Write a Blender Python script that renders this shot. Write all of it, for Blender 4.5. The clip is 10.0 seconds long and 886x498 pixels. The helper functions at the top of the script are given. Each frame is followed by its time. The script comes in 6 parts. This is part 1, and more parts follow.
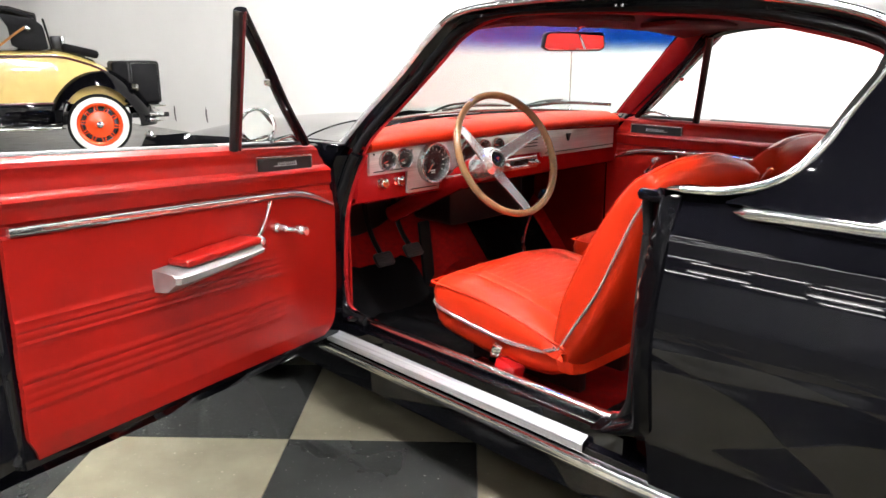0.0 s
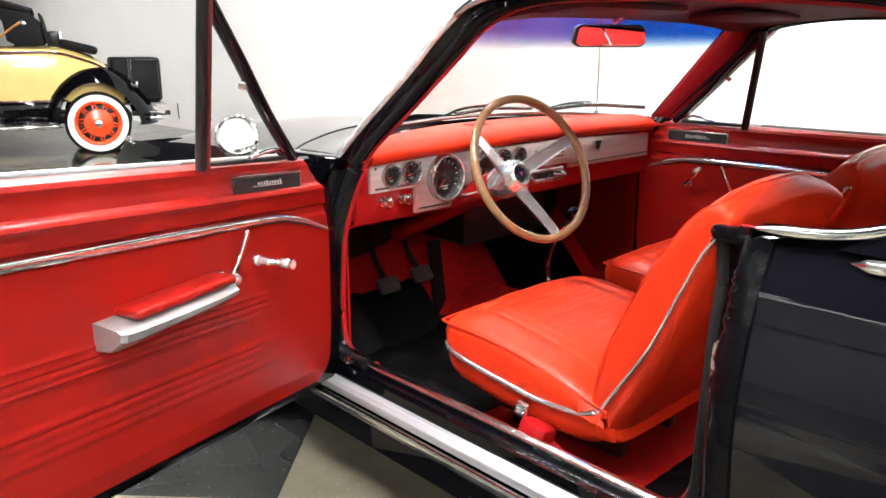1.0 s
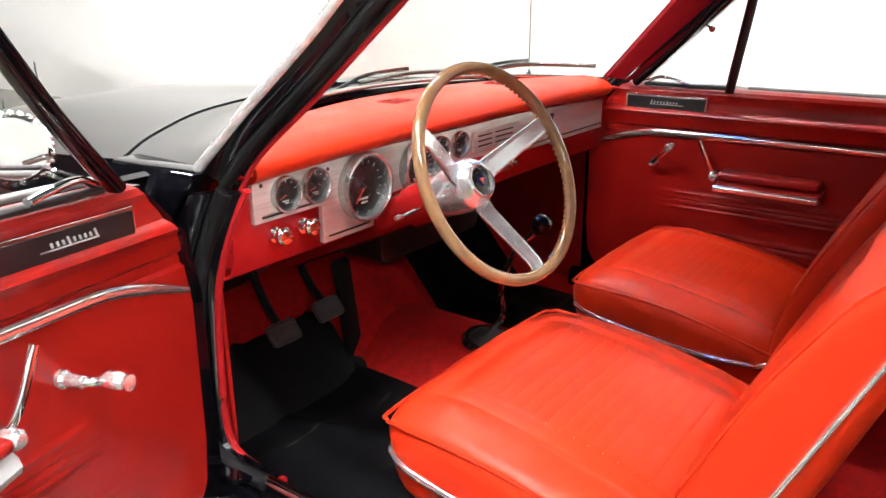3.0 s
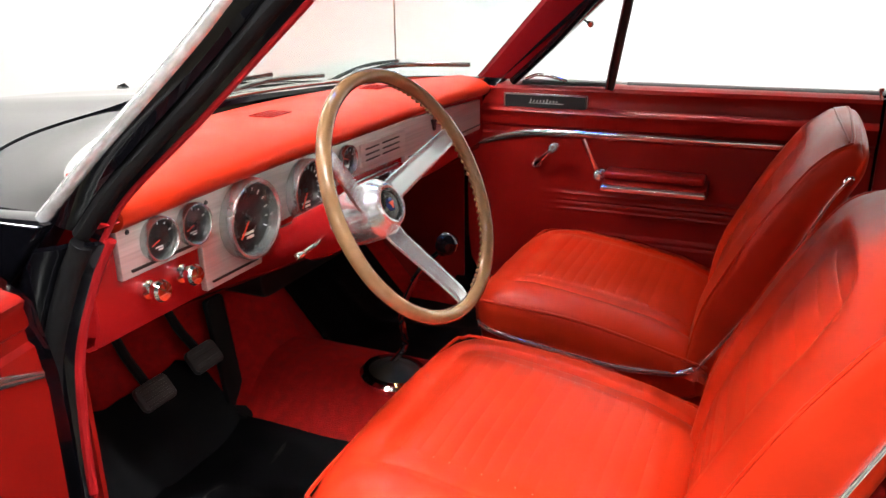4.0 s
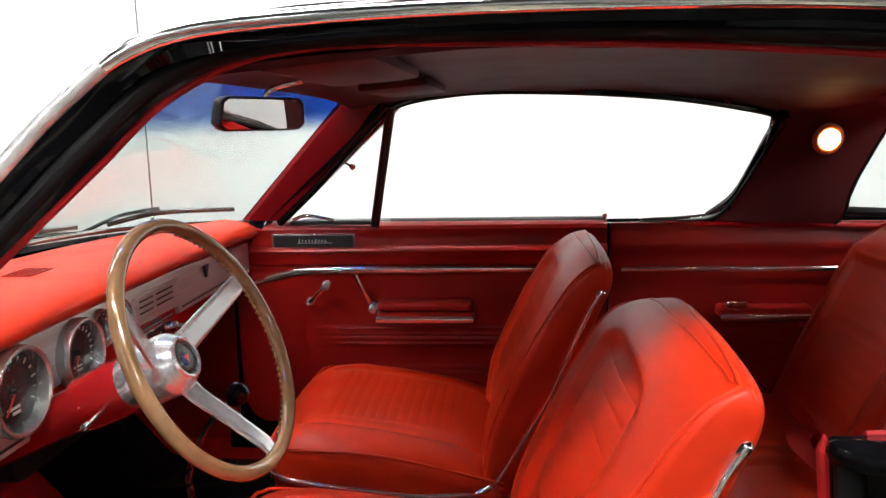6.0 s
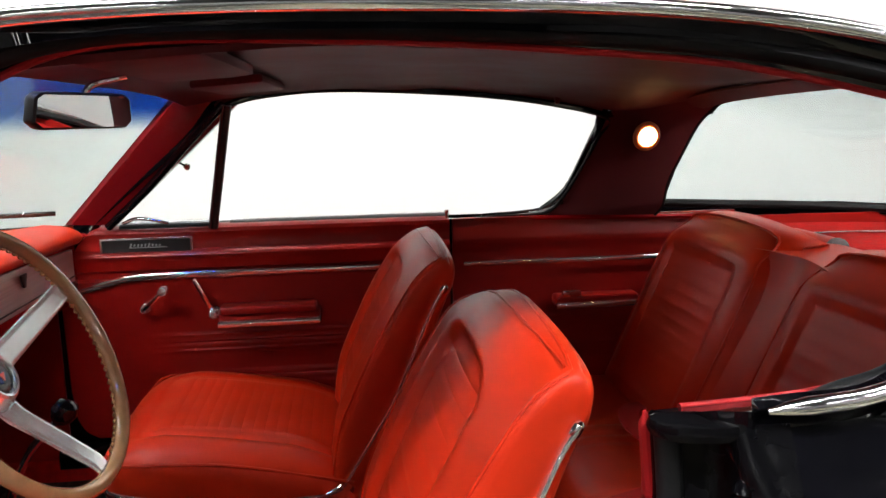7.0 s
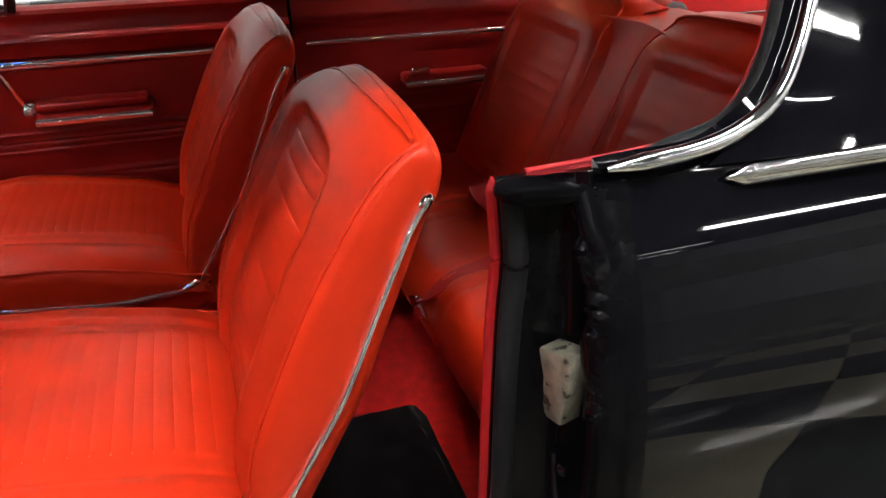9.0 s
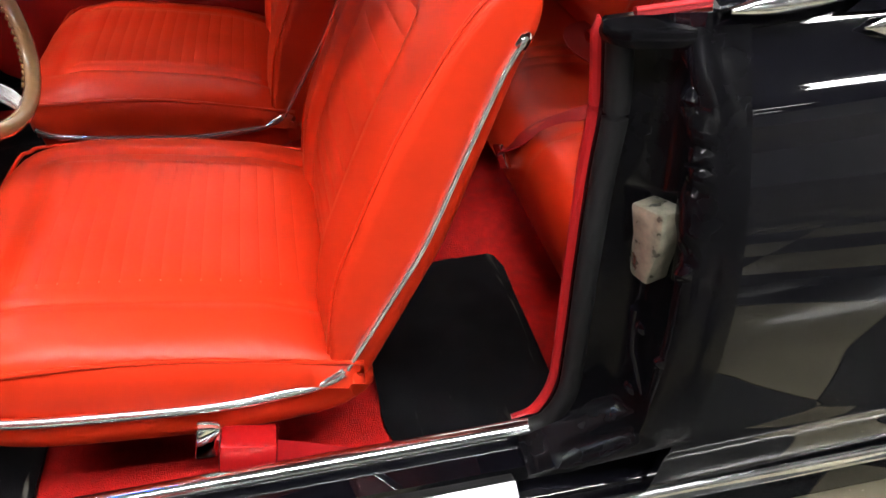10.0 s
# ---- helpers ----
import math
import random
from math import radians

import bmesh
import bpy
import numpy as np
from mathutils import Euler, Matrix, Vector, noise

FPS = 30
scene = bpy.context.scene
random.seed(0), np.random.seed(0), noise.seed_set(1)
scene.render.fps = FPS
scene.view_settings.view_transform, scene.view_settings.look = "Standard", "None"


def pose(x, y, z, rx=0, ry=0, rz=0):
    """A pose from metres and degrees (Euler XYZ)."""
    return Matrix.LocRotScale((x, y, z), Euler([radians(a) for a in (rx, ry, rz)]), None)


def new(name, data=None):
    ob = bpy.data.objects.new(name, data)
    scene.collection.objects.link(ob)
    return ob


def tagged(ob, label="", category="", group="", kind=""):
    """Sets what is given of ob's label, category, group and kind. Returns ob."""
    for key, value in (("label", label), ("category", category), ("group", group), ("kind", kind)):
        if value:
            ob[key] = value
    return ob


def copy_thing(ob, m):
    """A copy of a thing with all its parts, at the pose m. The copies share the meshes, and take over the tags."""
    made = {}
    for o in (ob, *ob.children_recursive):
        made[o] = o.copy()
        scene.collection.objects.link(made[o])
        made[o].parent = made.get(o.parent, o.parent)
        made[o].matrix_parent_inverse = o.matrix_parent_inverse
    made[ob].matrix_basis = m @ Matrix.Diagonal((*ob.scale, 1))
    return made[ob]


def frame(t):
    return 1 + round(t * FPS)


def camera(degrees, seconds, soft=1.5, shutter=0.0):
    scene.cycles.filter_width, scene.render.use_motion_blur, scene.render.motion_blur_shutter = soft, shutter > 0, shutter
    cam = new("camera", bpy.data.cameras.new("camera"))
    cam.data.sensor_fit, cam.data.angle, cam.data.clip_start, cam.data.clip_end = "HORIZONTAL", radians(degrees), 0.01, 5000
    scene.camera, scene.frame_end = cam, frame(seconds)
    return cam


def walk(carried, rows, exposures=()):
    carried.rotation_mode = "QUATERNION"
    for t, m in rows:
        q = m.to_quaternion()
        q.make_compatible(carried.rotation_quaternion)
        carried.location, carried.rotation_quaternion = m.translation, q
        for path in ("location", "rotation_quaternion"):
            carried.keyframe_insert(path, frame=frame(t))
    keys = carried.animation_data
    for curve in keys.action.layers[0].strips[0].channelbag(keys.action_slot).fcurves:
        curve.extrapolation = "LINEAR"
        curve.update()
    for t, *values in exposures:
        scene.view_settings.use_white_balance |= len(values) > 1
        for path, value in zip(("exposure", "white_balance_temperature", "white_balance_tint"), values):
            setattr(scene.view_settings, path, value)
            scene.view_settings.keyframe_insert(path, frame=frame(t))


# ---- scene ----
cam = camera(60.1, 10.0)
METRES, EYE, TILT, LEAN, TURN = 1.55, 1.235, -14.5, 0.0, -44.0
X0, Y0 = -2.195, -2.05
ROWS = [
    (0.0, 0.0, 0.0, 0.0, -0.0, 0.0, -0.0),
    (0.5, -0.0003, 0.1159, 0.0306, 0.48, -0.05, -0.12),
    (1.0, -0.0076, 0.2346, 0.0609, 0.7, -0.29, -0.18),
    (1.5, -0.0257, 0.3621, 0.0928, -0.91, -0.98, 0.33),
    (2.0, -0.048, 0.479, 0.1223, -2.71, -1.93, 0.81),
    (3.5, -0.0941, 0.7794, 0.2004, -14.64, -5.62, 4.24),
    (4.0, -0.1233, 0.8323, 0.2144, -21.41, -5.71, 6.1),
    (4.5, -0.1622, 0.8556, 0.2238, -27.23, -3.36, 7.39),
    (5.0, -0.1793, 0.8557, 0.2257, -31.94, -0.62, 8.39),
    (5.5, -0.1789, 0.8527, 0.2266, -35.93, 1.21, 9.43),
    (7.0, -0.1746, 0.8445, 0.2248, -52.22, -0.95, 12.52),
    (7.5, -0.1742, 0.8418, 0.2241, -57.61, -2.91, 13.36),
    (8.0, -0.1687, 0.8429, 0.2204, -62.28, -7.92, 13.95),
    (8.5, -0.1609, 0.8473, 0.2156, -63.71, -14.35, 14.11),
    (9.0, -0.1554, 0.8514, 0.2116, -63.64, -19.4, 14.06),
    (9.5, -0.1511, 0.8592, 0.2073, -61.41, -24.65, 13.79),
    (10.0, -0.1481, 0.8675, 0.2031, -56.87, -28.86, 13.22),
]
walk(cam, [(t, pose(X0, Y0, EYE, TILT, LEAN, TURN) @ pose(METRES * x, METRES * y, METRES * z, 90 + pitch, roll, yaw)) for t, x, y, z, yaw, pitch, roll in ROWS],
     [(0.0, 0.3), (1.0, 0.45), (2.0, 0.62), (3.5, 0.34), (4.0, 0.18), (5.5, -0.12), (7.0, -0.45), (7.5, -0.55), (8.5, -0.62), (9.0, -0.40), (9.5, -0.12), (10.0, 0.06)])

# ---- light ----
scene.view_settings.exposure = 0.0
world = bpy.data.worlds.new("world")
scene.world = world
world.use_nodes = True
world.node_tree.nodes["Background"].inputs[0].default_value = (0.9, 0.95, 1.0, 1)
world.node_tree.nodes["Background"].inputs[1].default_value = 0.02
LAMP_POWER = 250.0


# ---- materials ----
def material(name, color, rough=0.5, metal=0.0, coat=0.0, grain=None, bump=0.0, vary=0.12, scale=6.0, spec=0.5, stretch=None, sheen=0.0):
    """Principled surface with two scales of variation: broad wear in colour and roughness, fine grain in relief."""
    m = bpy.data.materials.new(name)
    m.use_nodes = True
    nt = m.node_tree
    b = nt.nodes["Principled BSDF"]
    b.inputs["Base Color"].default_value = (*color, 1)
    b.inputs["Roughness"].default_value = rough
    b.inputs["Metallic"].default_value = metal
    b.inputs["Coat Weight"].default_value = coat
    b.inputs["Coat Roughness"].default_value = 0.03
    b.inputs["Specular IOR Level"].default_value = spec
    if sheen:
        b.inputs["Sheen Weight"].default_value = sheen
    tc = nt.nodes.new("ShaderNodeTexCoord")
    src = tc.outputs["Object"]
    if stretch:
        mp = nt.nodes.new("ShaderNodeMapping")
        mp.inputs["Scale"].default_value = stretch
        nt.links.new(src, mp.inputs["Vector"])
        src = mp.outputs["Vector"]
    if vary:
        n = nt.nodes.new("ShaderNodeTexNoise")
        n.inputs["Scale"].default_value = scale
        n.inputs["Detail"].default_value = 6
        nt.links.new(src, n.inputs["Vector"])
        r = nt.nodes.new("ShaderNodeMapRange")
        r.inputs["From Min"].default_value, r.inputs["From Max"].default_value = 0.3, 0.7
        r.inputs["To Min"].default_value, r.inputs["To Max"].default_value = 1 - vary, 1 + vary
        nt.links.new(n.outputs["Fac"], r.inputs["Value"])
        mx = nt.nodes.new("ShaderNodeMix")
        mx.data_type, mx.blend_type = "RGBA", "MULTIPLY"
        mx.inputs[0].default_value = 1
        mx.inputs[6].default_value = (*color, 1)
        nt.links.new(r.outputs[0], mx.inputs[7])
        nt.links.new(mx.outputs[2], b.inputs["Base Color"])
        r2 = nt.nodes.new("ShaderNodeMapRange")
        r2.inputs["From Min"].default_value, r2.inputs["From Max"].default_value = 0.3, 0.7
        r2.inputs["To Min"].default_value, r2.inputs["To Max"].default_value = rough * (1 - vary), rough * (1 + vary)
        nt.links.new(n.outputs["Fac"], r2.inputs["Value"])
        nt.links.new(r2.outputs[0], b.inputs["Roughness"])
    if grain:
        if grain[0] == "voronoi":
            g = nt.nodes.new("ShaderNodeTexVoronoi")
            out = g.outputs["Distance"]
        else:
            g = nt.nodes.new("ShaderNodeTexNoise")
            g.inputs["Detail"].default_value = 3
            out = g.outputs["Fac"]
        g.inputs["Scale"].default_value = grain[1]
        nt.links.new(src, g.inputs["Vector"])
        bp = nt.nodes.new("ShaderNodeBump")
        bp.inputs["Strength"].default_value = bump
        bp.inputs["Distance"].default_value = grain[2]
        nt.links.new(out, bp.inputs["Height"])
        nt.links.new(bp.outputs[0], b.inputs["Normal"])
    return m


def emitter(name, color, strength):
    m = bpy.data.materials.new(name)
    m.use_nodes = True
    b = m.node_tree.nodes["Principled BSDF"]
    b.inputs["Base Color"].default_value = (*color, 1)
    b.inputs["Emission Color"].default_value = (*color, 1)
    b.inputs["Emission Strength"].default_value = strength
    return m


def glass(name, color=(0.97, 0.985, 0.98), band=None):
    """Clear thin safety glass; band: (z0, z1, colour) tints the top of the pane."""
    m = bpy.data.materials.new(name)
    m.use_nodes = True
    nt = m.node_tree
    for n in list(nt.nodes):
        if n.type != "OUTPUT_MATERIAL":
            nt.nodes.remove(n)
    out = [n for n in nt.nodes if n.type == "OUTPUT_MATERIAL"][0]
    tr, gl = nt.nodes.new("ShaderNodeBsdfTransparent"), nt.nodes.new("ShaderNodeBsdfGlossy")
    gl.inputs["Roughness"].default_value = 0.01
    lw, fr, mix = nt.nodes.new("ShaderNodeLayerWeight"), nt.nodes.new("ShaderNodeMapRange"), nt.nodes.new("ShaderNodeMixShader")
    pw = nt.nodes.new("ShaderNodeMath")
    pw.operation = "POWER"
    pw.inputs[1].default_value = 4
    nt.links.new(lw.outputs["Facing"], pw.inputs[0])
    nt.links.new(pw.outputs[0], fr.inputs["Value"])
    fr.inputs["To Min"].default_value, fr.inputs["To Max"].default_value = 0.02, 0.4
    tr.inputs["Color"].default_value = (*color, 1)
    if band:
        tc, sp, mr = nt.nodes.new("ShaderNodeTexCoord"), nt.nodes.new("ShaderNodeSeparateXYZ"), nt.nodes.new("ShaderNodeMapRange")
        nt.links.new(tc.outputs["Object"], sp.inputs[0])
        nt.links.new(sp.outputs["Z"], mr.inputs["Value"])
        mr.inputs["From Min"].default_value, mr.inputs["From Max"].default_value = band[0], band[1]
        mr.interpolation_type = "SMOOTHSTEP"
        mx = nt.nodes.new("ShaderNodeMix")
        mx.data_type = "RGBA"
        mx.inputs[6].default_value, mx.inputs[7].default_value = (*color, 1), (*band[2], 1)
        nt.links.new(mr.outputs[0], mx.inputs[0])
        nt.links.new(mx.outputs[2], tr.inputs["Color"])
    nt.links.new(fr.outputs[0], mix.inputs[0])
    nt.links.new(tr.outputs[0], mix.inputs[1])
    nt.links.new(gl.outputs[0], mix.inputs[2])
    nt.links.new(mix.outputs[0], out.inputs["Surface"])
    return m


VINYL = material("red_vinyl", (0.43, 0.0210, 0.0050), 0.36, grain=("voronoi", 900, 0.0004), bump=0.25, vary=0.12, scale=9, spec=0.17)
PANEL = material("red_door_vinyl", (0.22, 0.006, 0.004), 0.32, grain=("voronoi", 1100, 0.0003), bump=0.2, vary=0.08, scale=7, spec=0.3)
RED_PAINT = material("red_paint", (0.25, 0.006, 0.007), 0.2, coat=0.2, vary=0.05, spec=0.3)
# RED_PAINT with shade put into its colour, for the pillar cover behind the windshield
SHADED_RED = material("shaded_red_paint", (0.13, 0.004, 0.006), 0.22, coat=0.2, vary=0.06, spec=0.3)
HEADLINER = material("maroon_headliner", (0.075, 0.007, 0.009), 0.75, grain=("voronoi", 260, 0.0005), bump=0.3, vary=0.1, spec=0.25)
CARPET = material("red_carpet", (0.30, 0.008, 0.007), 0.95, grain=("noise", 420, 0.006), bump=0.7, vary=0.22, scale=45, spec=0.08)
WELT = material("red_windlace", (0.26, 0.006, 0.008), 0.5, grain=("noise", 500, 0.0006), bump=0.3, vary=0.08, spec=0.2)
BLACK = material("black_paint", (0.002, 0.002, 0.003), 0.03, coat=0.0, vary=0.0, spec=0.29)
JAMB_PAINT = material("black_jamb_paint", (0.002, 0.002, 0.0025), 0.16, vary=0.2, scale=30, spec=0.08)
DARK = material("black_trim", (0.006, 0.006, 0.0065), 0.4, grain=("noise", 300, 0.0005), bump=0.2, vary=0.2)
RUBBER = material("black_rubber", (0.006, 0.006, 0.0065), 0.6, grain=("noise", 350, 0.0006), bump=0.3, vary=0.25, spec=0.12)
MAT = material("black_mat", (0.0025, 0.0025, 0.003), 0.5, grain=("noise", 500, 0.002), bump=0.4, vary=0.4, scale=8, spec=0.05)
CHROME = material("chrome", (0.86, 0.87, 0.88), 0.06, metal=1.0, vary=0.08, scale=14)
STAINLESS = material("stainless_trim", (0.72, 0.73, 0.74), 0.14, metal=1.0, vary=0.2, scale=20)
BRUSHED = material("brushed_aluminium", (0.56, 0.55, 0.53), 0.36, metal=0.6, grain=("noise", 60, 0.0006), bump=0.15, vary=0.18, scale=5, stretch=(1, 40, 40))
SCUFF = material("sill_aluminium", (0.36, 0.36, 0.37), 0.40, metal=0.45, grain=("noise", 30, 0.0006), bump=0.15, vary=0.2, scale=4, stretch=(60, 1, 60))
WOOD = material("woodgrain_rim", (0.20, 0.108, 0.050), 0.14, coat=0.6, grain=("noise", 90, 0.0004), bump=0.1, vary=0.2, scale=25)
DIAL = material("black_dial", (0.016, 0.016, 0.016), 0.25, vary=0.2, scale=60)
BEZEL_METAL = material("dial_bezel", (0.55, 0.55, 0.54), 0.24, metal=0.85, vary=0.15, scale=30)
WHITE_MARK = material("white_marks", (0.42, 0.42, 0.40), 0.5, vary=0.0)
NEEDLE = material("red_needle", (0.55, 0.035, 0.012), 0.4, vary=0.0)
FELT = material("grey_felt", (0.09, 0.09, 0.092), 0.8, grain=("noise", 400, 0.0008), bump=0.3, vary=0.2)
STRIKER = material("zinc_striker", (0.22, 0.21, 0.16), 0.40, metal=0.6, grain=("noise", 120, 0.001), bump=0.4, vary=0.5, scale=60)
PEDAL = material("worn_pedal", (0.022, 0.022, 0.023), 0.55, grain=("noise", 200, 0.001), bump=0.3, vary=0.3)
BLUE_BADGE = material("blue_badge", (0.008, 0.012, 0.06), 0.2, vary=0.0)
MIRROR = material("mirror_glass", (0.9, 0.9, 0.9), 0.01, metal=1.0, vary=0.0)
GLASS = glass("clear_glass")
SHIELD = glass("windshield_glass", (0.78, 0.83, 0.82), (1.215, 1.285, (0.06, 0.20, 0.48)))
BACKLITE = glass("rear_glass", (0.85, 0.90, 0.90))
LENS = emitter("lit_lens", (1.0, 0.50, 0.20), 26.0)
BEZEL = material("amber_bezel", (0.42, 0.12, 0.025), 0.3, coat=0.3, vary=0.1)
SILVER = material("silver_script", (0.34, 0.34, 0.34), 0.35, vary=0.1)
TUBE = emitter("lit_tubes", (1.0, 0.985, 0.97), LAMP_POWER)
DIM_TUBE = emitter("dim_tubes", (1.0, 0.985, 0.97), 30.0)
FAR_WALL = material("grey_wall", (0.32, 0.32, 0.32), 0.8, grain=("noise", 160, 0.002), bump=0.15, vary=0.05, scale=0.7)
WALL = material("white_wall", (0.73, 0.72, 0.70), 0.75, grain=("noise", 160, 0.002), bump=0.15, vary=0.025, scale=0.7)
CEILING = material("dark_ceiling", (0.07, 0.07, 0.072), 0.85, vary=0.04, scale=1)
HOUSING = material("lamp_housing", (0.75, 0.75, 0.74), 0.5, vary=0.05)
CREAM = material("cream_paint", (0.78, 0.56, 0.20), 0.12, coat=0.9, vary=0.04)
BROWN_PAINT = material("maroon_stripe", (0.06, 0.012, 0.012), 0.15, coat=0.6, vary=0.05)
ORANGE = material("orange_wheel", (0.80, 0.07, 0.012), 0.25, coat=0.5, vary=0.06)
WHITEWALL = material("whitewall", (0.78, 0.77, 0.72), 0.6, vary=0.06)
CANVAS = material("black_canvas", (0.006, 0.006, 0.007), 0.7, grain=("noise", 300, 0.002), bump=0.4, vary=0.3, spec=0.15)
SATIN = material("satin_armrest", (0.38, 0.38, 0.38), 0.38, metal=0.7, vary=0.1, scale=20)
BRIGHT = material("bright_trim", (0.84, 0.84, 0.85), 0.07, metal=0.92, vary=0.1, scale=20)
SPOKE = material("satin_spoke", (0.80, 0.80, 0.81), 0.20, metal=0.80, vary=0.1, scale=20)
PILLAR_CHROME = material("pillar_chrome", (0.86, 0.86, 0.86), 0.16, metal=0.72, grain=("noise", 90, 0.003), bump=0.35, vary=0.2, scale=60)
WALL_MARK = material("dark_wall_mark", (0.10, 0.095, 0.09), 0.8, vary=0.5, scale=40)
OAK = material("oak_bow", (0.35, 0.16, 0.05), 0.35, coat=0.3, vary=0.2, scale=20)


def scuffed(m, color, scale, stretch, low, high):
    """Adds pale drawn-out scuffs to a material."""
    nt = m.node_tree
    b = nt.nodes["Principled BSDF"]
    tc, mp, n = nt.nodes.new("ShaderNodeTexCoord"), nt.nodes.new("ShaderNodeMapping"), nt.nodes.new("ShaderNodeTexNoise")
    mp.inputs["Rotation"].default_value = (0, 0, 0.9)
    mp.inputs["Scale"].default_value = stretch
    n.inputs["Scale"].default_value, n.inputs["Detail"].default_value = scale, 5
    n.inputs["Distortion"].default_value = 0.6
    nt.links.new(tc.outputs["Object"], mp.inputs["Vector"])
    nt.links.new(mp.outputs["Vector"], n.inputs["Vector"])
    r, mx = nt.nodes.new("ShaderNodeMapRange"), nt.nodes.new("ShaderNodeMix")
    r.inputs["From Min"].default_value, r.inputs["From Max"].default_value = low, high
    nt.links.new(n.outputs["Fac"], r.inputs["Value"])
    mx.data_type = "RGBA"
    src = b.inputs["Base Color"].links[0].from_socket
    nt.links.new(r.outputs[0], mx.inputs[0])
    nt.links.new(src, mx.inputs[6])
    mx.inputs[7].default_value = (*color, 1)
    nt.links.new(mx.outputs[2], b.inputs["Base Color"])


scuffed(MAT, (0.06, 0.058, 0.05), 5.0, (1.0, 7.0, 1.0), 0.66, 0.74)


def tile_material(name, color, fleck):
    """Polished vinyl tile: flecks, scuffs and a tone of its own for each tile."""
    m = material(name, color, 0.16, vary=0.0, spec=0.25)
    nt = m.node_tree
    b = nt.nodes["Principled BSDF"]
    tc = nt.nodes.new("ShaderNodeTexCoord")
    big, fine = nt.nodes.new("ShaderNodeTexNoise"), nt.nodes.new("ShaderNodeTexNoise")
    big.inputs["Scale"].default_value, big.inputs["Detail"].default_value = 3.5, 8
    fine.inputs["Scale"].default_value, fine.inputs["Detail"].default_value = 75, 2
    info = nt.nodes.new("ShaderNodeObjectInfo")
    nt.links.new(tc.outputs["Object"], big.inputs["Vector"])
    nt.links.new(tc.outputs["Object"], fine.inputs["Vector"])
    r1 = nt.nodes.new("ShaderNodeMapRange")
    r1.inputs["From Min"].default_value, r1.inputs["From Max"].default_value = 0.3, 0.7
    r1.inputs["To Min"].default_value, r1.inputs["To Max"].default_value = 0.72, 1.25
    nt.links.new(big.outputs["Fac"], r1.inputs["Value"])
    r3 = nt.nodes.new("ShaderNodeMapRange")
    r3.inputs["To Min"].default_value, r3.inputs["To Max"].default_value = 0.88, 1.12
    nt.links.new(info.outputs["Random"], r3.inputs["Value"])
    mul = nt.nodes.new("ShaderNodeMath")
    mul.operation = "MULTIPLY"
    nt.links.new(r1.outputs[0], mul.inputs[0])
    nt.links.new(r3.outputs[0], mul.inputs[1])
    mx = nt.nodes.new("ShaderNodeMix")
    mx.data_type, mx.blend_type = "RGBA", "MULTIPLY"
    mx.inputs[0].default_value = 1
    mx.inputs[6].default_value = (*color, 1)
    nt.links.new(mul.outputs[0], mx.inputs[7])
    r2 = nt.nodes.new("ShaderNodeMapRange")
    r2.inputs["From Min"].default_value, r2.inputs["From Max"].default_value = 0.68, 0.76
    nt.links.new(fine.outputs["Fac"], r2.inputs["Value"])
    m2 = nt.nodes.new("ShaderNodeMix")
    m2.data_type = "RGBA"
    nt.links.new(r2.outputs[0], m2.inputs[0])
    nt.links.new(mx.outputs[2], m2.inputs[6])
    m2.inputs[7].default_value = (*fleck, 1)
    nt.links.new(m2.outputs[2], b.inputs["Base Color"])
    r4 = nt.nodes.new("ShaderNodeMapRange")
    r4.inputs["From Min"].default_value, r4.inputs["From Max"].default_value = 0.3, 0.7
    r4.inputs["To Min"].default_value, r4.inputs["To Max"].default_value = 0.06, 0.17
    nt.links.new(big.outputs["Fac"], r4.inputs["Value"])
    nt.links.new(r4.outputs[0], b.inputs["Roughness"])
    return m


TILE_DARK = tile_material("dark_tile", (0.026, 0.027, 0.026), (0.16, 0.16, 0.15))
TILE_LIGHT = tile_material("light_tile", (0.155, 0.142, 0.102), (0.27, 0.25, 0.19))


# ---- shape helpers ----
def spline(pts, n):
    """n + 1 points along a smooth curve through pts."""
    p = [Vector(q) for q in pts]
    p = [p[0] * 2 - p[1]] + p + [p[-1] * 2 - p[-2]]
    out = []
    for k in range(n + 1):
        f = k / n * (len(p) - 3)
        i = min(int(f), len(p) - 4)
        u = f - i
        a, b, c, d = p[i:i + 4]
        out.append(0.5 * (2 * b + (c - a) * u + (2 * a - 5 * b + 4 * c - d) * u * u + (3 * b - a - 3 * c + d) * u ** 3))
    return out


def lerp(table, v):
    """Piecewise linear look-up in a table of (key, value), keys rising."""
    return float(np.interp(v, [k for k, _ in table], [w for _, w in table]))


def smooth(a, b, v):
    u = min(1, max(0, (v - a) / (b - a)))
    return u * u * (3 - 2 * u)


def grid(bm, rows, wrap=False, flip=False):
    vs = [[bm.verts.new(p) for p in r] for r in rows]
    n = len(rows[0])
    for a, b in zip(vs, vs[1:]):
        for i in range(n if wrap else n - 1):
            j = (i + 1) % n
            q = [a[i], a[j], b[j], b[i]]
            try:
                bm.faces.new(q[::-1] if flip else q)
            except ValueError:
                pass
    return vs


